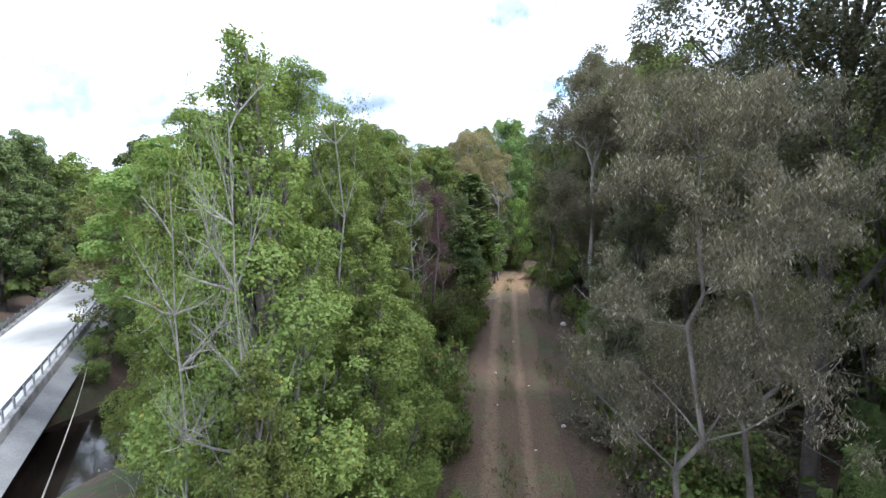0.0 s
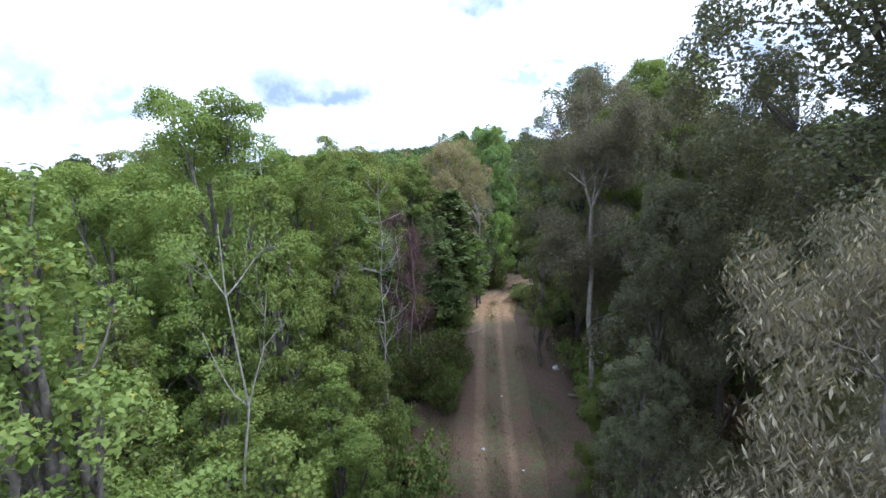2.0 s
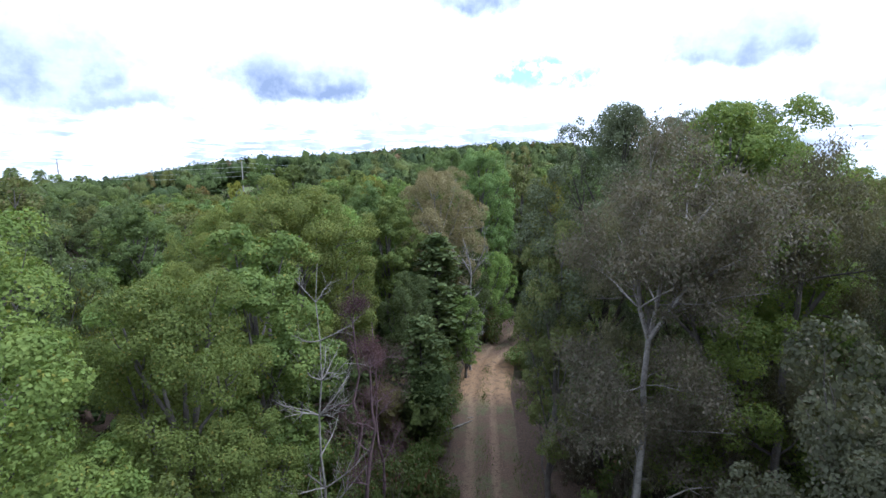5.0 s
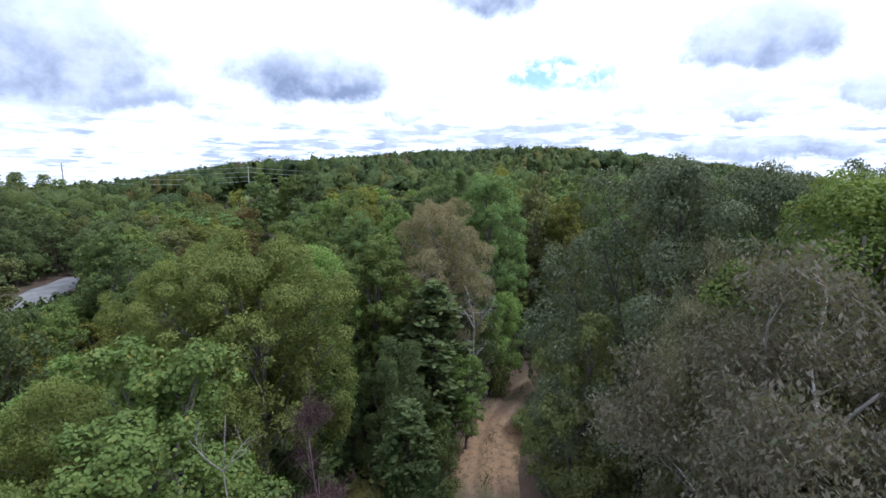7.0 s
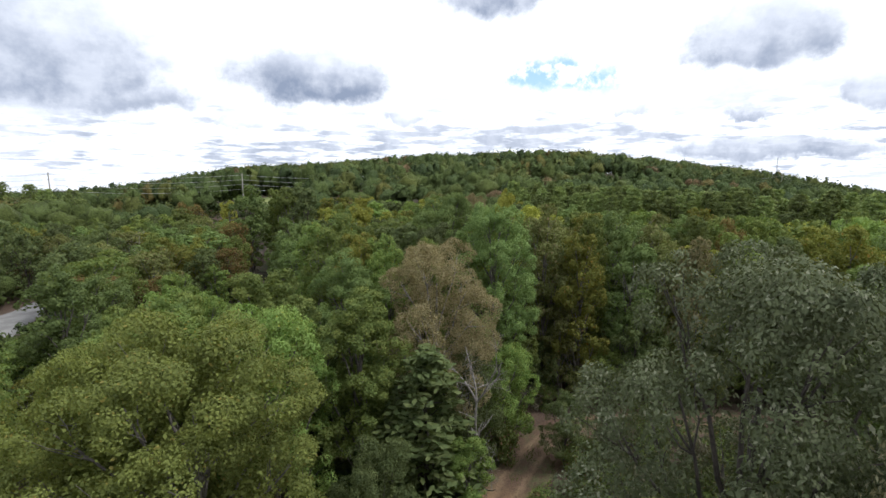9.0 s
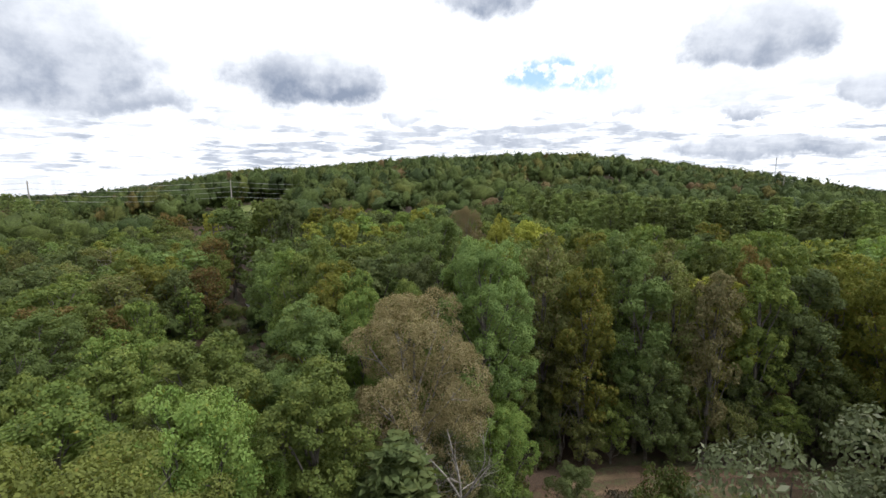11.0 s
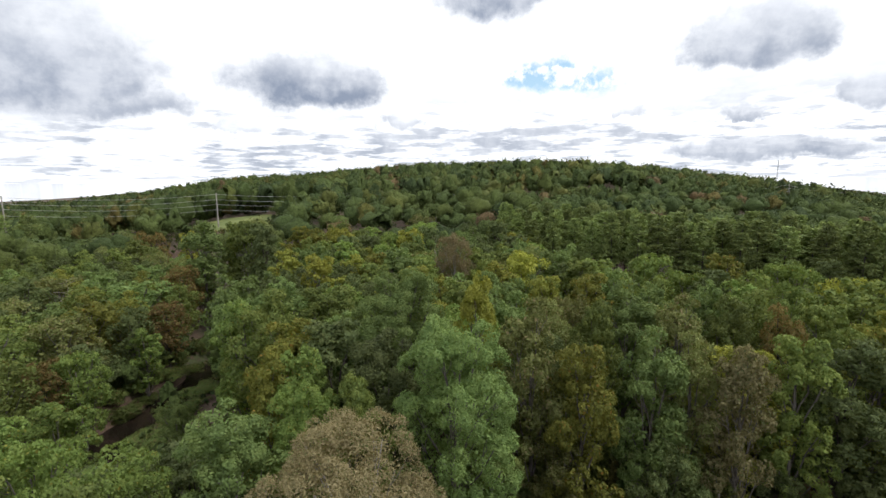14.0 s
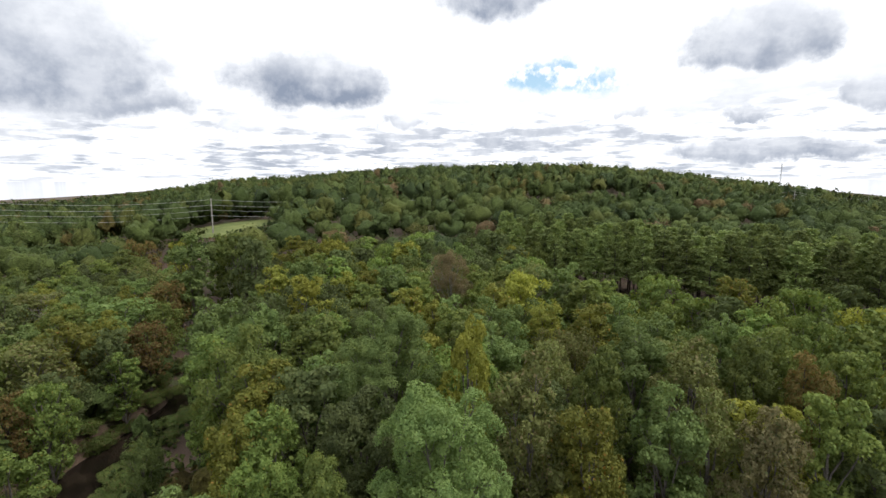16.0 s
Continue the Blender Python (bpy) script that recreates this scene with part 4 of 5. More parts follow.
plant("oak_broad", -8.2, 50.5, 15.8, 4.2, 0, "round green oak with a full clumped crown", 70)
plant("deep", 2.6, 64.6, 12.2, 2.8)
plant("dark_pine", 3.6, 60.2, 9.8, 2.3, 0, "small dark evergreen beside the track")
plant("green", 0.6, 73.2, 18.0, 3.4)
plant("tan", 6.4, 78.0, 20.9, 5.3, 0)
plant("bare", 8.9, 72.4, 15.4, 2.9, 0)
plant("dark_pine", 5.3, 71.7, 14.6, 3.9, 0)
plant("bright", 12.5, 81.8, 11.0, 3.2, None, "low leafy green tree hanging over the bend of the track")
plant("green", 14.0, 88.2, 14.2, 3.0)
plant("deep", 8.6, 76.2, 12.4, 3.0)
plant("shrub", 11.4, 80.0, 4.6, 2.2, 0, "broad green leafy shrub at the bend of the track")
plant("shrub", 13.2, 83.6, 5.6, 2.4, 0, "broad green leafy shrub at the bend of the track")
plant("bright", 8.2, 70.6, 8.6, 1.9)
# the canopy ahead: kind, place, height of the top, radius
AHEAD = (
    ("oak_clumped", 12.2, 86.2, 23.4, 4.6), ("oak_clumped", 8.1, 101.0, 24.0, 5.0), ("deep", 7.0, 91.0, 21.0, 3.6), ("green", -6.7, 106.0, 21.0, 5.0),
    ("yellow", -2.4, 92.0, 19.4, 2.8), ("bright", 1.6, 87.0, 19.2, 2.8), ("green", 5.6, 84.6, 20.2, 2.4), ("bright", -35.6, 131.0, 9.4, 2.6),
    ("khaki", -44.5, 126.0, 13.0, 5.2), ("rust", -38.6, 114.5, 10.4, 2.8), ("bright", -27.0, 102.0, 11.0, 3.2), ("deep", -39.2, 122.5, 9.6, 4.0),
    ("cool", -17.9, 106.4, 8.8, 2.1), ("cool", -44.7, 145.6, 14.2, 7.0), ("green", -72.0, 191.0, 16.4, 7.4), ("rust", -42.0, 156.0, 15.4, 4.4),
    ("rust", -37.0, 140.0, 11.5, 4.0), ("rust", -78.5, 209.0, 17.4, 5.4), ("gold", -59.0, 194.0, 18.6, 3.2), ("khaki", -66.0, 154.0, 13.4, 6.4),
    ("dead", -61.0, 150.0, 14.0, 3.6), ("green", -30.0, 165.0, 23.6, 5.0), ("cool", -40.6, 163.0, 23.9, 5.2), ("deep", -24.6, 158.0, 23.8, 4.6), ("green", -34.6, 170.0, 23.2, 4.6), ("cool", -33.6, 181.0, 20.4, 5.4), ("cool", -15.3, 136.0, 17.4, 4.2),
    ("gold", -7.4, 133.0, 20.6, 3.2), ("yellow", -27.7, 198.0, 19.4, 4.0), ("gold", -10.6, 177.0, 20.4, 4.3), ("gold", 6.3, 176.0, 20.4, 4.3),
    ("cool", 0.7, 156.0, 18.0, 3.4), ("khaki", 8.2, 220.0, 21.0, 6.0), ("gold", 27.2, 136.0, 20.4, 5.6), ("yellow", 22.0, 129.0, 19.6, 4.4),
    ("yellow", 31.6, 116.0, 20.4, 4.2), ("yellow", 26.6, 119.0, 19.6, 3.8), ("gold", 14.4, 96.2, 24.4, 2.3), ("yellow", 22.4, 91.2, 20.0, 3.2),
    ("cool", 28.6, 92.4, 20.6, 3.0), ("khaki", 32.4, 93.2, 20.0, 2.8), ("green", 40.4, 91.8, 19.9, 2.9), ("cool", 32.4, 106.0, 21.4, 3.8),
    ("green", 25.8, 98.2, 21.2, 2.5), ("khaki", 34.8, 99.8, 21.4, 3.5), ("cool", 44.2, 110.0, 20.4, 3.4), ("green", 40.4, 100.4, 20.8, 3.0),
    ("rust", 43.2, 97.4, 21.0, 2.4), ("bright", 53.8, 110.0, 20.0, 2.8), ("green", 47.6, 97.8, 20.8, 3.2), ("cool", -1.8, 83.6, 19.4, 4.0),
    ("bright", -24.2, 92.6, 14.0, 3.3), ("bright", -18.3, 88.8, 14.0, 3.5), ("bright", -11.6, 86.4, 14.2, 4.1), ("yellow", -5.4, 79.4, 13.8, 1.9),
    ("cool", -3.2, 79.6, 15.4, 2.8), ("deep", 29.0, 90.6, 12.2, 3.3), ("khaki", 20.4, 91.4, 12.8, 2.3), ("deep", 45.2, 92.4, 19.5, 4.0),
    ("yellow", 53.2, 97.2, 20.0, 3.8), ("rust", -45.0, 112.0, 11.4, 4.2), ("bright", -36.0, 117.0, 10.4, 3.4), ("bright", 0.2, 92.4, 19.8, 2.9),
    ("bright", -10.3, 108.4, 19.6, 3.6), ("khaki", -62.0, 136.4, 13.0, 5.6), ("green", -54.0, 119.0, 12.0, 4.2), ("green", -16.6, 81.8, 15.6, 3.3),
    ("cool", -8.6, 78.6, 15.6, 2.6), ("green", -19.4, 77.6, 15.6, 2.6), ("cool", 17.6, 107.0, 20.8, 3.6), ("khaki", 23.0, 103.0, 20.4, 3.2),
    ("green", -1.2, 113.0, 19.4, 4.2), ("deep", 5.0, 120.0, 20.0, 4.6), ("green", 14.6, 118.0, 19.4, 4.0), ("cool", -16.4, 121.0, 16.4, 4.4),
)
for key, x, y, top, r in AHEAD:
    plant(key, x, y, top, r)
plant("khaki", 18.6, 93.2, 23.0, 3.4)
plant("straw", 34.6, 90.2, 19.6, 2.6, None, "narrow tan dry-leaved oak beside darker trees")
# an added oak, set here only to shade the sunlit bend of the track
plant("deep", 17.8, 79.6, 7.4, 2.3)
FRONT = (("deep", 18.6, 92.0, 8.0, 2.3), ("khaki", 22.6, 89.9, 5.2, 2.0), ("green", 25.4, 90.6, 7.6, 2.3), ("deep", 31.6, 89.9, 6.2, 2.2), ("green", 33.2, 91.4, 9.4, 2.4),
         ("khaki", 36.8, 89.8, 6.6, 2.2), ("deep", 38.8, 91.0, 9.0, 2.5), ("green", 42.2, 89.8, 7.0, 2.4), ("deep", 45.4, 89.6, 8.2, 2.6), ("green", 49.0, 91.0, 9.6, 2.8))
for key, x, y, top, r in FRONT:
    plant(key, x, y, top, r, None, "leafy young tree at the edge of the clearing")
plant("tan", 15.8, 144.0, 22.6, 4.6, 0, "pale tan tree with bare whitish upper branches")
plant("bare", 13.4, 146.0, 22.0, 2.8, 0)
plant("dead", -25.4, 146.0, 17.0, 1.8, 0)


# ---- the wood round them ----
def clear_of(x, y, r, track=2.2, creek=4.5, road=3.4):
    near = away(x, y, TRACK_LINE) < track + r * 0.45
    near |= away(x, y, CREEK_LINE) < creek + r * 0.35
    near |= away(x, y, ROAD_LINE) < road + r * 0.6
    near |= away(x, y, PATH_PLAN) < r + 3.2
    near |= ((x - FIELD[0]) / (FIELD[2] + r)) ** 2 + ((y - FIELD[1]) / (FIELD[3] + r)) ** 2 < 1
    near |= bank_view(x, y) | (away(x, y, CREEK_GAP) < 4.5) | (away(x, y, ROAD_GAP) < 6.0) | ((x > 36) & (y > 146 - (x - 36) * 0.45) & (y < 190))
    return not bool(near)


def bank_view(x, y):
    """The open strip over the creek between the track's start and the bridge."""
    x, y = np.asarray(x, float), np.asarray(y, float)
    right_of_road = (x + 10.6) * 48.6 + (y - 10.4) * 30.3 > -160
    return (np.degrees(np.arctan2(x - 1.6, y - 10.3)) < -35.5) & (np.hypot(x - 1.6, y - 10.3) < 66) & right_of_road


def low_side(x, y, r=4.0):
    """The greatest height of growth on the low ground beside the road's far bend and on the slope down to the creek."""
    x, y = np.asarray(x, float), np.asarray(y, float)
    d, a = np.hypot(x - 5, y - 37), np.degrees(np.arctan2(x - 5, y - 37))
    side = np.degrees(np.asarray(r, float) / np.maximum(d, 8))
    by_road = np.where((a - 0.8 * side < -38.4) & (a > -47.0) & (d < 126), np.clip(21.8 * (1 - d / 124) - 1.2, 0.4, 30), 99.0)
    gone = np.maximum(np.hypot(x + 32, y - 128) - 4, 0)
    by_creek = np.where(away(x, y, CREEK_SLOPE) < 1.6 + 0.95 * r, np.clip(0.40 * gone - 3.5, 0.4, 30), 99.0)
    return np.minimum(by_road, by_creek)


def crowded(x, y, r, pool, tight=0.57):
    p = np.array(pool)
    return bool(np.any((x - p[:, 0]) ** 2 + (y - p[:, 1]) ** 2 < (tight * (r + p[:, 2])) ** 2))


fill_rng = np.random.default_rng(9)
grove = 0
for _ in range(900):
    if grove >= 90:
        break
    x, y = fill_rng.uniform(36, 124), fill_rng.uniform(118, 226)
    r = fill_rng.uniform(3.2, 4.4)
    if y < 196 - (x - 40) * 0.66 or y > 222 - (x - 40) * 0.5 or crowded(x, y, r, PLANTED, 0.55):
        continue
    plant("pine", x, y, float(ground_height(x, y)) + fill_rng.uniform(20.0, 24.0), r)
    grove += 1
for x, y, top in ((-187.0, 226.0, 24.0), (-181.0, 233.0, 25.5), (-176.0, 225.0, 24.5), (-171.0, 231.0, 26.0), (-166.0, 224.0, 24.0), (-161.0, 230.0, 25.5), (-157.0, 224.0, 24.0), (-151.0, 231.0, 24.5), (-143.0, 228.0, 22.5), (-136.0, 233.0, 22.0)):
    plant("tall_pine", x, y, top, 3.6)
for key, x, y, top, r in (("deep", -80.5, 142.0, 14.5, 4.2), ("deep", -88.0, 147.0, 16.5, 4.8), ("deep", -86.0, 137.0, 15.0, 4.4), ("green", -92.0, 132.0, 14.5, 4.6), ("deep", -80.0, 131.0, 12.0, 3.8), ("green", -86.0, 124.0, 11.5, 4.0), ("cool", -63.0, 141.0, 9.5, 4.2), ("green", -97.0, 141.0, 16.0, 5.0), ("deep", -82.0, 153.0, 15.5, 4.6)):
    plant(key, x, y, top, r)
MIX = (("green", 0.30), ("cool", 0.20), ("deep", 0.18), ("bright", 0.11), ("yellow", 0.11), ("khaki", 0.06), ("gold", 0.05), ("rust", 0.02), ("green", 1.0))
made = 0
for _ in range(16000):
    if made >= 400:
        break
    y = 16 + 184 * fill_rng.random() ** 0.8
    x = 4 + fill_rng.uniform(-1, 1) * ((y - 2) * 1.02 + 10)
    r = fill_rng.uniform(3.6, 5.4)
    if math.hypot(x - 11, y - 62) > 152 or not clear_of(x, y, r) or crowded(x, y, r, PLANTED):
        continue
    if 8 < x < 50 and 60 < y < 90 or y < 40 and abs(x - 2) < 9 or x < -2 and y < 36 and math.degrees(math.atan2(x - 1.6, y - 10.3)) < -24:
        continue
    cap = float(low_side(x, y, r))
    if cap < 5.0:
        continue
    u, key = fill_rng.random(), "green"
    for k2, w in MIX:
        if u < w:
            key = k2
            break
        u -= w
    if -24 < x < 9 and y < 84 and key in ("deep", "rust", "khaki"):
        key = "yellow" if key == "rust" else "bright"
    if -30 <= x < 1 and y < 72 and key in ("yellow", "gold"):
        key = "bright"
    if x < -30 and y < 75:
        key = "deep"
    if x > 12 and y < 80 and key in ("bright", "yellow", "green", "gold"):
        key = fill_rng.choice(("deep", "cool", "deep", "green"))
    if -40 < x < -14 and y < 62:
        cap = min(cap, 14.2 - 0.03 * (62 - y))
    tall = fill_rng.uniform(12.5, 15.0) if x < -20 and y > 92 and x + 0.3 * (y - 92) < 10 else fill_rng.uniform(17.0, 20.5)
    plant(key, x, y, float(ground_height(x, y)) + min(tall, cap), r)
    made += 1


def undergrowth():
    rng = np.random.default_rng(19)
    n = 0
    for _ in range(4000):
        if n >= 170:
            break
        x, y = rng.uniform(-16, 24), rng.uniform(16, 92)
        d = float(away(x, y, TRACK_LINE))
        if d < (3.0 if x < 6 else 4.8) or d > 14 or away(x, y, CREEK_LINE) < 5 or (abs(x - 2) < 3 and y < 24):
            continue
        if rng.random() > math.exp(-(d - 3) / 5):
            continue
        plant("shrub" if x < 6 or rng.random() < 0.45 else "dryshrub", x, y, float(ground_height(x, y)) + rng.uniform(1.0, 4.4), rng.uniform(0.9, 2.3))
        n += 1


undergrowth()
glade_rng = np.random.default_rng(31)
for _ in range(260):
    x, y = glade_rng.uniform(9, 34), glade_rng.uniform(62, 90)
    if away(x, y, TRACK_LINE) > 3.4 and not crowded(x, y, 1.2, PLANTED[-150:], 0.6):
        plant("shrub" if glade_rng.random() < 0.7 else "dryshrub", x, y, float(ground_height(x, y)) + glade_rng.uniform(1.8, 4.4), glade_rng.uniform(1.3, 2.4))
bank_rng = np.random.default_rng(23)
for _ in range(400):
    x, y = bank_rng.uniform(-34, -8), bank_rng.uniform(22, 62)
    if bank_view(x, y) and math.hypot(x - 1.6, y - 10.3) > 30 and 6.2 < away(x, y, CREEK_LINE) < 14 and away(x, y, ROAD_LINE) > 4.2 and not crowded(x, y, 1.0, PLANTED[-40:], 0.7):
        plant("shrub", x, y, float(ground_height(x, y)) + bank_rng.uniform(0.8, 1.9), bank_rng.uniform(1.0, 1.8))


for _ in range(900):
    x, y = bank_rng.uniform(-44, -18), bank_rng.uniform(92, 152)
    if 3.7 < away(x, y, CREEK_LINE) < 8.5 and not crowded(x, y, 1.2, PLANTED[-90:], 0.5):
        low = away(x, y, CREEK_SLOPE) < 4.0
        plant("shrub", x, y, float(ground_height(x, y)) + (bank_rng.uniform(0.7, 1.3) if low else bank_rng.uniform(1.4, 3.0)), bank_rng.uniform(1.6, 2.6))


def crown_hulls(rng, kc, ks, sides, rings):
    """Closed cauliflower surfaces: for each tree the outermost of its bulges in every direction, seen from the crown's middle."""
    n = len(kc)
    ph = np.linspace(-1.15, 1.5, rings)
    az = np.arange(sides) * 2 * np.pi / sides
    P, A = np.meshgrid(ph, az, indexing="ij")
    d = np.stack([np.cos(P) * np.cos(A), np.cos(P) * np.sin(A), np.sin(P)], -1).reshape(-1, 3)
    best = np.zeros((n, len(d)))
    for k in range(kc.shape[1]):
        dk = kc[:, k] @ d.T
        disc = ks[:, k, None] ** 2 - (kc[:, k] ** 2).sum(-1)[:, None] + dk ** 2
        best = np.maximum(best, np.where(disc > 0, dk + np.sqrt(np.maximum(disc, 0)), 0))
    floor = np.percentile(best, 25, axis=1)[:, None] * 0.8
    best = np.maximum(best, floor) * rng.uniform(0.93, 1.06, best.shape)
    v = best[:, :, None] * d[None]
    ri, si = np.meshgrid(np.arange(rings - 1), np.arange(sides), indexing="ij")
    q = np.stack([ri * sides + si, ri * sides + (si + 1) % sides, (ri + 1) * sides + (si + 1) % sides, (ri + 1) * sides + si], -1).reshape(-1, 4)
    f = (q[None] + np.arange(n)[:, None, None] * len(d)).reshape(-1, 4)
    return v, f, len(d)


def tufted(rng, x, y, z0, top, r, count, tuft, name, label, category, low=0.46, sides=12, rings=6, full=False):
    """Many crowns in one mesh: each is a mass of bulges, with leafy tufts sitting on them."""
    n_tree, kn = len(x), 12
    half = 0.5 * np.where(full, 0.86, low) * (top - z0)
    ka = np.arange(kn) * 2.4 + rng.uniform(0, 6.283, (n_tree, 1)) + rng.uniform(-0.4, 0.4, (n_tree, kn))
    kh = np.linspace(-0.8, 0.9, kn) + rng.uniform(-0.12, 0.12, (n_tree, kn))
    kr = np.sqrt(np.clip(1 - np.abs(kh) ** 2.2, 0.02, 1)) * rng.uniform(0.52, 0.80, (n_tree, kn)) * r[:, None]
    ks = rng.uniform(0.27, 0.46, (n_tree, kn)) * np.minimum(r, half * 1.1)[:, None]
    kc = np.stack([np.cos(ka) * kr, np.sin(ka) * kr, kh * (half - 0.4 * np.minimum(r, half))[:, None]], -1)
    mid = np.c_[x, y, top - half]
    hv, hf, per = crown_hulls(rng, kc, ks, sides, rings)
    hv = (hv * 0.84 + mid[:, None]).reshape(-1, 3)
    own = np.repeat(np.arange(n_tree), count)
    n = len(own)
    pick = rng.integers(0, kn, n)
    dv = unit(rng, n)
    away_from = kc[own, pick] / (np.linalg.norm(kc[own, pick], axis=1, keepdims=True) + 1e-9)
    dv = dv + away_from * 0.6 + (0, 0, 0.25)
    dv /= np.linalg.norm(dv, axis=1, keepdims=True)
    c = mid[own] + kc[own, pick] + dv * (ks[own, pick] * rng.uniform(0.85, 1.12, n))[:, None]
    nor = dv + 0.75 * unit(rng, n)
    nor /= np.linalg.norm(nor, axis=1, keepdims=True)
    al = np.cross(nor, unit(rng, n))
    al /= np.linalg.norm(al, axis=1, keepdims=True) + 1e-9
    sd = np.cross(nor, al)
    s = (tuft[own] * rng.uniform(0.6, 1.25, n))[:, None]
    v, f = blades(c, al * s, sd * s * 0.8)
    zone = np.sin(x / 47 + 0.6) * np.sin(y / 39) + 0.5 * np.sin(x / 19 - y / 23)
    spec = np.clip(0.38 + 0.13 * zone + rng.normal(size=x.shape) * 0.17, 0, 0.85)
    spec = np.where(rng.random(x.shape) > 0.97, rng.uniform(0.84, 1.0, x.shape), spec)
    me = mesh_arrays(name, np.concatenate([hv, v]), np.concatenate([hf, f + len(hv)]), FAR_LEAF)
    me.polygons.foreach_set("use_smooth", np.arange(len(hf) + len(f)) < len(hf))
    me.attributes.new("species", "FLOAT", "POINT").data.foreach_set("value", np.r_[np.repeat(spec, per), np.repeat(spec[own], 4)].astype(np.float32))
    tagged(new(name, me), label, category, kind="stuff")


def far_woods():
    """The wood beyond, to the skyline, coarser with distance."""
    rng = np.random.default_rng(29)
    cell = 9.0
    gx, gy = np.meshgrid(np.arange(-640, 640, cell), np.arange(18, 640, cell))
    x, y = (gx + rng.uniform(-4.2, 4.2, gx.shape)).ravel(), (gy + rng.uniform(-4.2, 4.2, gy.shape)).ravel()
    d = np.hypot(x - 11, y - 62)
    keep = (np.abs(x - 6) < (y - 10) * 1.10 + 10) & (d < 540)
    r = rng.uniform(3.8, 6.0, x.shape) + 2.6 * rng.random(x.shape) ** 4
    keep &= (away(x, y, TRACK_LINE) > 6) & (away(x, y, CREEK_LINE) > np.where(y < 150, 4.6, -1)) & (away(x, y, ROAD_LINE) > np.where(y < 122, 6.0, -1))
    keep &= ((x - FIELD[0]) / (FIELD[2] + 3)) ** 2 + ((y - FIELD[1]) / (FIELD[3] + 3)) ** 2 > 1
    front = 196 - (x - 40) * 0.66
    grove_edge = (x > 36) & (x < 124) & (y < front + 2) & (y > front - 26)
    keep &= ~(grove_edge & (y > front - 6)) & (d > 146)
    close = np.zeros(x.shape, bool)
    keep &= away(x, y, CREEK_GAP) > 6
    for a, b, c in PLANTED:
        if c > 2.2:
            close |= np.hypot(x - a, y - b) < 0.56 * (r + c)
    keep &= ~close & (away(x, y, PATH_PLAN) > 30) & (away(x, y, ROAD_GAP) > 6)
    x, y, r, d, grove_edge = x[keep], y[keep], r[keep], d[keep], grove_edge[keep]
    z0 = ground_height(x, y)
    top = z0 + rng.uniform(15.0, 20.5, x.shape) * np.where(grove_edge, 0.6, 1.0)
    young = ((x + 66) / 20) ** 2 + ((y - 240) / 34) ** 2 < 1
    top = np.where(young, z0 + rng.uniform(2.5, 4.6, x.shape), top)
    brush = (away(x, y, POWER_LINE) < 9) | ((away(x, y, CREEK_LINE) < 6.5) & (y < 100))
    top = np.where(brush, z0 + rng.uniform(3.0, 6.5, x.shape) * np.where(x > 10, 1.9, 1.0), top)
    r = np.where(brush, r * 0.75, r)
    cap = low_side(x, y, r)
    top = np.minimum(top, z0 + cap)
    keep = cap > 2.0
    x, y, r, d, z0, top = x[keep], y[keep], r[keep], d[keep], z0[keep], top[keep]
    a, q = rng.uniform(0, 6.283, 150), rng.uniform(1.08, 1.9, 150)
    bx, by = FIELD[0] + np.cos(a) * (FIELD[2] * q + 3), FIELD[1] + 4 + np.sin(a) * (FIELD[3] * 1.4 * q + 3)
    bz = ground_height(bx, by)
    x, y, z0, d = np.r_[x, bx], np.r_[y, by], np.r_[z0, bz], np.r_[d, np.hypot(bx - 11, by - 62)]
    r, top = np.r_[r, rng.uniform(2.6, 4.2, 150)], np.r_[top, bz + np.where(by < FIELD[1], rng.uniform(1.5, 3.0, 150), rng.uniform(5.0, 10.0, 150))]
    full = (away(x, y, POWER_LINE) < 30) | (np.hypot((x - FIELD[0]) / 1.6, y - FIELD[1]) < 38) | (d > 280)
    count = np.clip(36000 / np.maximum(d, 40), 64, 260).astype(int)
    tufted(rng, x, y, z0, top, r, count, 0.5 * r * np.sqrt(9.0 / count) * 0.55, "distant_woods", "dense mixed green woods with yellow and rust crowns rolling to the skyline", "woods", 0.56, 13, 7, full)
    # the low hills beyond the rise
    gx, gy = np.meshgrid(np.arange(-1500, 1500, 24.0), np.arange(100, 1500, 24.0))
    x, y = (gx + rng.uniform(-6, 6, gx.shape)).ravel(), (gy + rng.uniform(-6, 6, gy.shape)).ravel()
    d, th = np.hypot(x - 11, y - 62), np.degrees(np.arctan2(x - 11, y - 62))
    keep = (d > 540) & (d < 1450) & (np.abs(th) < 52) & (np.abs(th - 6) > 18)
    x, y = x[keep], y[keep]
    z0 = ground_height(x, y)
    r = rng.uniform(13, 17, x.shape)
    tufted(rng, x, y, z0, z0 + rng.uniform(17, 22, x.shape), r, np.full(x.shape, 10), 0.16 * r, "hill_woods", "far low hills covered with green woods", "woods", 0.6, 8, 4)


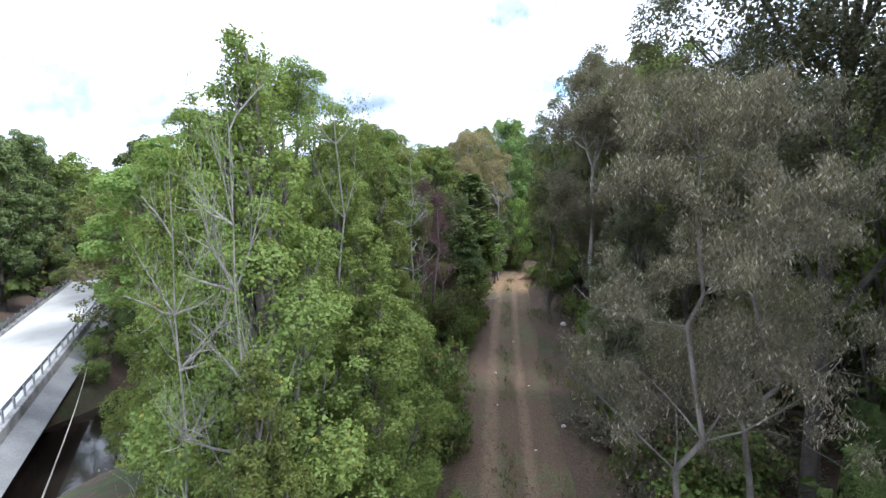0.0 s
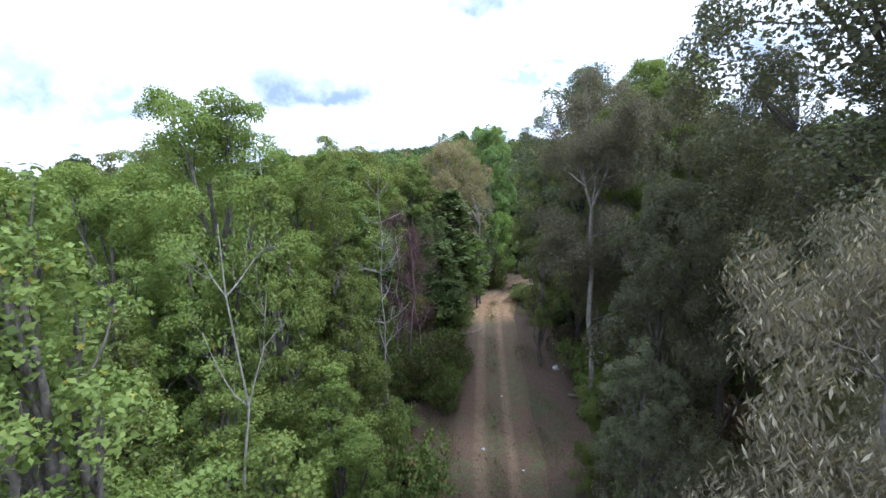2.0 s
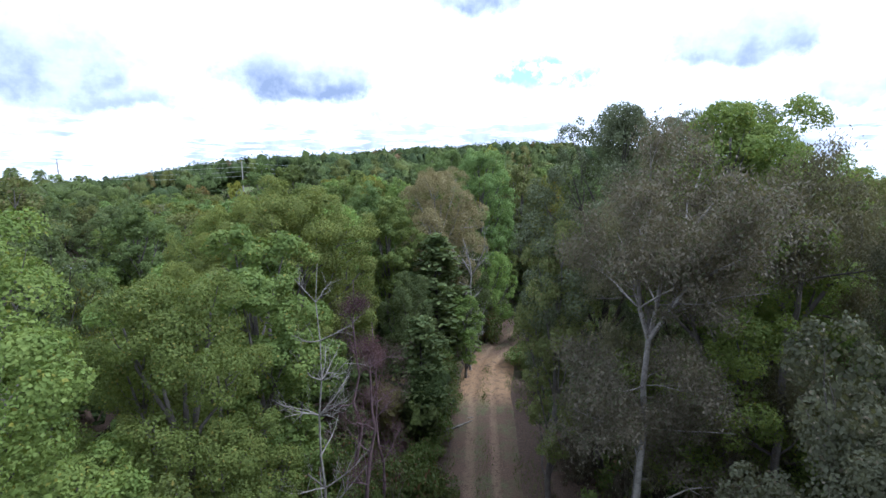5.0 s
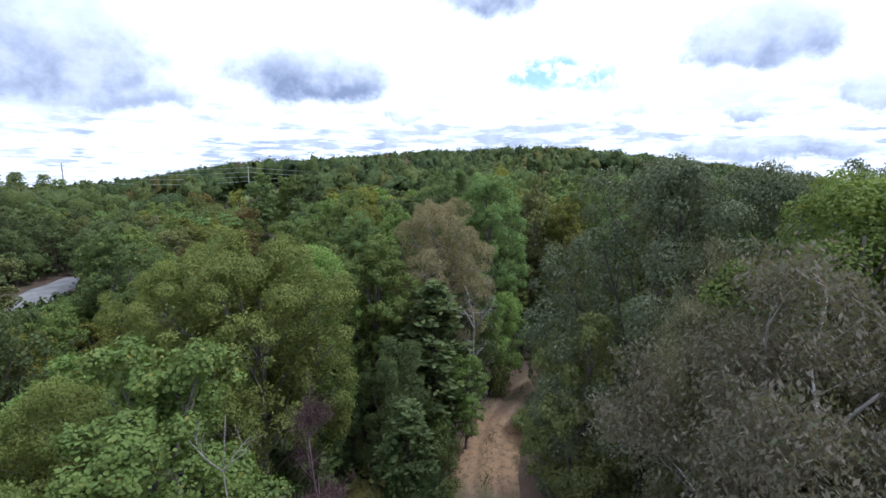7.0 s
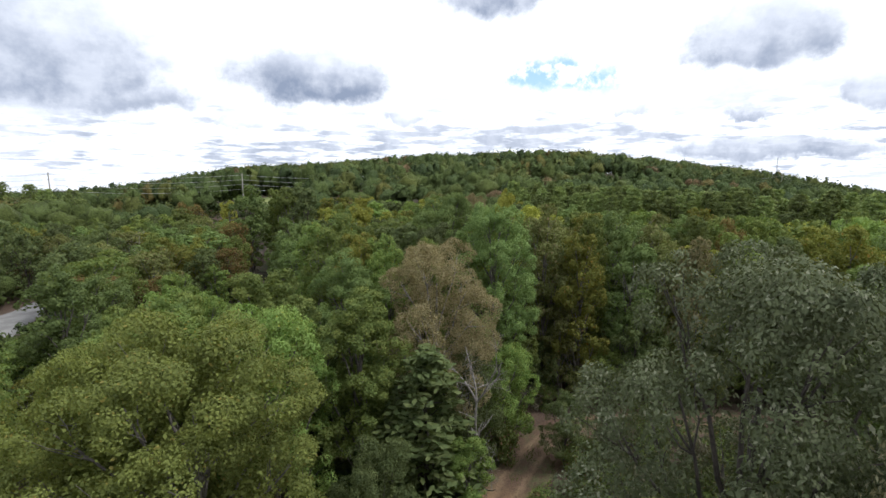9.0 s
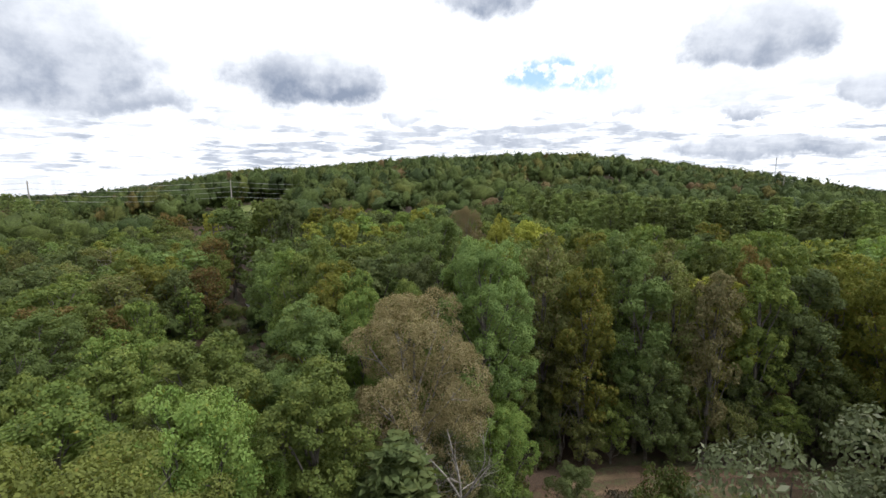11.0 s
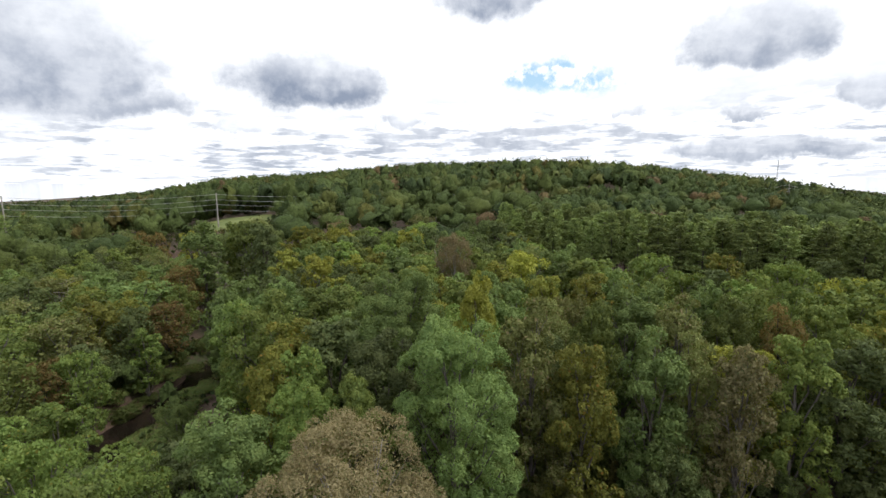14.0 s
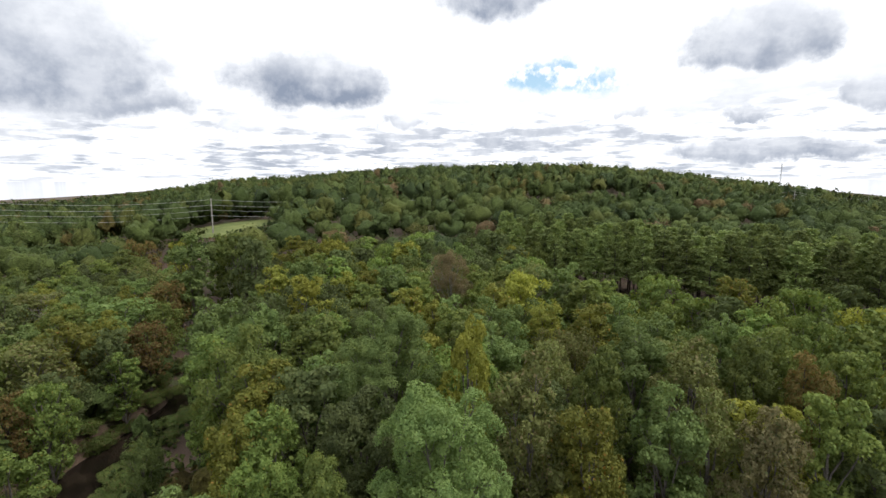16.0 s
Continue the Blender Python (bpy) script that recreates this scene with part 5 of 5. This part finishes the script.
def low_growth():
    """Saplings and brush under the near canopy, which close the gaps between the crowns."""
    rng = np.random.default_rng(31)
    x, y = rng.uniform(-95, 110, 2300), rng.uniform(14, 150, 2300)
    keep = (np.abs(x - 4) < (y - 2) * 1.05 + 10) & (away(x, y, TRACK_LINE) > 4.0) & (away(x, y, CREEK_LINE) > 4.8) & (away(x, y, ROAD_LINE) > 4.5)
    keep &= ~bank_view(x, y) & ~((x > 8) & (x < 44) & (y > 62) & (y < 89)) & ((away(x, y, TRACK_LINE) > 9) | (y > 54))
    x, y = x[keep], y[keep]
    z0 = ground_height(x, y)
    r = rng.uniform(1.6, 3.0, x.shape)
    near = away(x, y, PATH_PLAN) < 42
    tufted(rng, x, y, z0, z0 + np.minimum(rng.uniform(3.0, 8.0, x.shape), np.maximum(low_side(x, y, r), 1.2)), r, np.where(near, 100, 30), np.where(near, 0.11, 0.15) * r, "low_growth", "green saplings and brush under the trees", "undergrowth", 0.8, 9, 5)


far_woods()
low_growth()


# ---- small things on the track and the creek bank ----
def log(a, b, r, label, bark, twigs=2, seed=1):
    """A fallen branch lying on the ground between two places."""
    rng = np.random.default_rng(seed)
    za, zb = float(ground_height(*a)) + r + 0.05, float(ground_height(*b)) + r + 0.08
    root = new("fallen_branch")
    root.matrix_world = pose(a[0], a[1], 0)
    tagged(root, label, "branch")
    e = np.array((b[0] - a[0], b[1] - a[1], zb))
    w = Wood()
    line = bent(rng, (0, 0, za), e, 7, 0.04)
    w.tube(line, np.linspace(r, r * 0.45, 7), 7)
    part("limb", w.mesh("limb", bark), root)
    for k in range(twigs):
        q = Wood()
        p = line[2 + k % 4]
        d = unit(rng, 1)[0] * (1, 1, 0.25)
        q.tube(bent(rng, p, p + d * rng.uniform(0.6, 1.2) + (0, 0, 0.1), 4, 0.03), np.linspace(r * 0.4, r * 0.12, 4), 5)
        part("twig", q.mesh("twig", bark), root)


log((4.3, 59.6), (7.8, 62.3), 0.11, "pale fallen branch lying across the track edge", BARK_PALE, 3, 1)
log((6.4, 62.6), (8.0, 62.9), 0.07, "short pale stick lying on the track", BARK_PALE, 1, 2)
log((1.6, 51.6), (3.2, 48.9), 0.10, "grey fallen limb beside the track", BARK_GREY, 3, 3)
log((12.0, 47.0), (15.0, 44.0), 0.12, "dark fallen limb leaning into the undergrowth", BARK_GREY, 4, 4)


def stone(x, y, s, seed):
    rng = np.random.default_rng(seed)
    bm = bmesh.new()
    bmesh.ops.create_icosphere(bm, subdivisions=2, radius=1.0)
    for v in bm.verts:
        v.co = v.co * (1 + 0.22 * noise.noise(v.co * 1.7 + Vector((seed, 0, 0)))) * s
        v.co.z *= 0.65
    me = bpy.data.meshes.new("stone")
    bm.to_mesh(me)
    bm.free()
    me.materials.append(STONE)
    ob = new("stone", me)
    ob.matrix_world = pose(x, y, max(float(ground_height(x, y)), 0.0) + s * 0.4, 0, 0, rng.uniform(0, 360))
    tagged(ob, "small pale stone lying on the dirt track", "stone", "stones on the track")


for i, (x, y, s) in enumerate(((5.0, 40.7, 0.11), (7.8, 33.4, 0.13), (12.4, 51.4, 0.30), (4.6, 36.0, 0.07), (6.9, 38.5, 0.08), (5.9, 31.2, 0.08), (7.2, 47.2, 0.09))):
    stone(x, y, s, i + 3)


def make_cable():
    root = new("cable_post")
    z = float(ground_height(-6.2, 17.9))
    root.matrix_world = pose(-6.2, 17.9, z)
    tagged(root, "wooden post that holds the cable over the creek bank", "post")
    w = Wood()
    w.tube([(0, 0, -0.5), (0, 0, 3.0), (0, 0, 6.2)], [0.13, 0.12, 0.10], 8)
    part("shaft", w.mesh("shaft", POLE_WOOD), root)
    c = Wood()
    p = np.linspace(0, 1, 14)[:, None]
    line = np.array((-27.7, 46.7, float(ground_height(-27.7, 46.7)) - 0.1)) * (1 - p) + np.array((-6.2, 17.9, z + 6.0)) * p
    line[:, 2] -= 0.35 * np.sin(np.pi * p[:, 0])
    c.tube(line, np.full(14, 0.022), 5)
    tagged(new("cable", c.mesh("cable", ROPE)), "pale cable stretched from a post down to the creek bank", "cable")


make_cable()


def ground_litter():
    """Dead leaves and thin grass on and beside the track, too many to count."""
    rng = np.random.default_rng(41)
    n = 26000
    p, s = smooth_line(TRACK_LINE, 0.5)
    q = p[rng.integers(20, 240, n) % len(p)]
    off = rng.normal(size=n) * 3.2
    x, y = q[:, 0] + off, q[:, 1] + rng.uniform(-0.5, 0.5, n)
    d = away(x, y, TRACK_LINE)
    keep = (d > 1.6) | (rng.random(n) < 0.35)
    x, y, d = x[keep], y[keep], d[keep]
    z = np.maximum(ground_height(x, y), np.where(d < 2.3, 0.03, -9)) + 0.03
    al = unit(rng, len(x)) * (1, 1, 0.25)
    sd = np.cross(al, (0, 0, 1.0)) + rng.normal(size=(len(x), 3)) * 0.15
    k = rng.uniform(0.05, 0.11, (len(x), 1))
    v, f = blades(np.c_[x, y, z], al * k, sd * k * 0.7)
    tagged(new("leaf_litter", mesh_arrays("leaf_litter", v, f, LEAF_LITTER)), "dry brown fallen leaves on and beside the track", "leaves", kind="stuff")
    m = 16000
    q = p[rng.integers(20, 200, m) % len(p)]
    off = np.where(rng.random(m) < 0.25, rng.normal(size=m) * 0.3, np.sign(rng.normal(size=m)) * rng.uniform(2.0, 4.6, m))
    x, y = q[:, 0] + off, q[:, 1] + rng.uniform(-0.5, 0.5, m)
    patch = np.sin(x * 1.3 + y * 0.7) + np.sin(y * 0.45 + 2) + rng.normal(size=m) * 0.5
    keep = patch > 0.4
    x, y = x[keep], y[keep]
    h = rng.uniform(0.10, 0.32, len(x))
    c = np.c_[x, y, np.maximum(ground_height(x, y), -0.05) + h * 0.8]
    al = np.c_[rng.normal(size=(len(x), 2)) * 0.35, np.ones(len(x))] * h[:, None]
    sd = np.cross(al, unit(rng, len(x)))
    sd *= 0.02 / (np.linalg.norm(sd, axis=1, keepdims=True) + 1e-9)
    v, f = blades(c, al, sd)
    tagged(new("grass", mesh_arrays("grass", v, f, GRASS_BLADE)), "thin dry grass along the track", "grass", kind="stuff")


ground_litter()
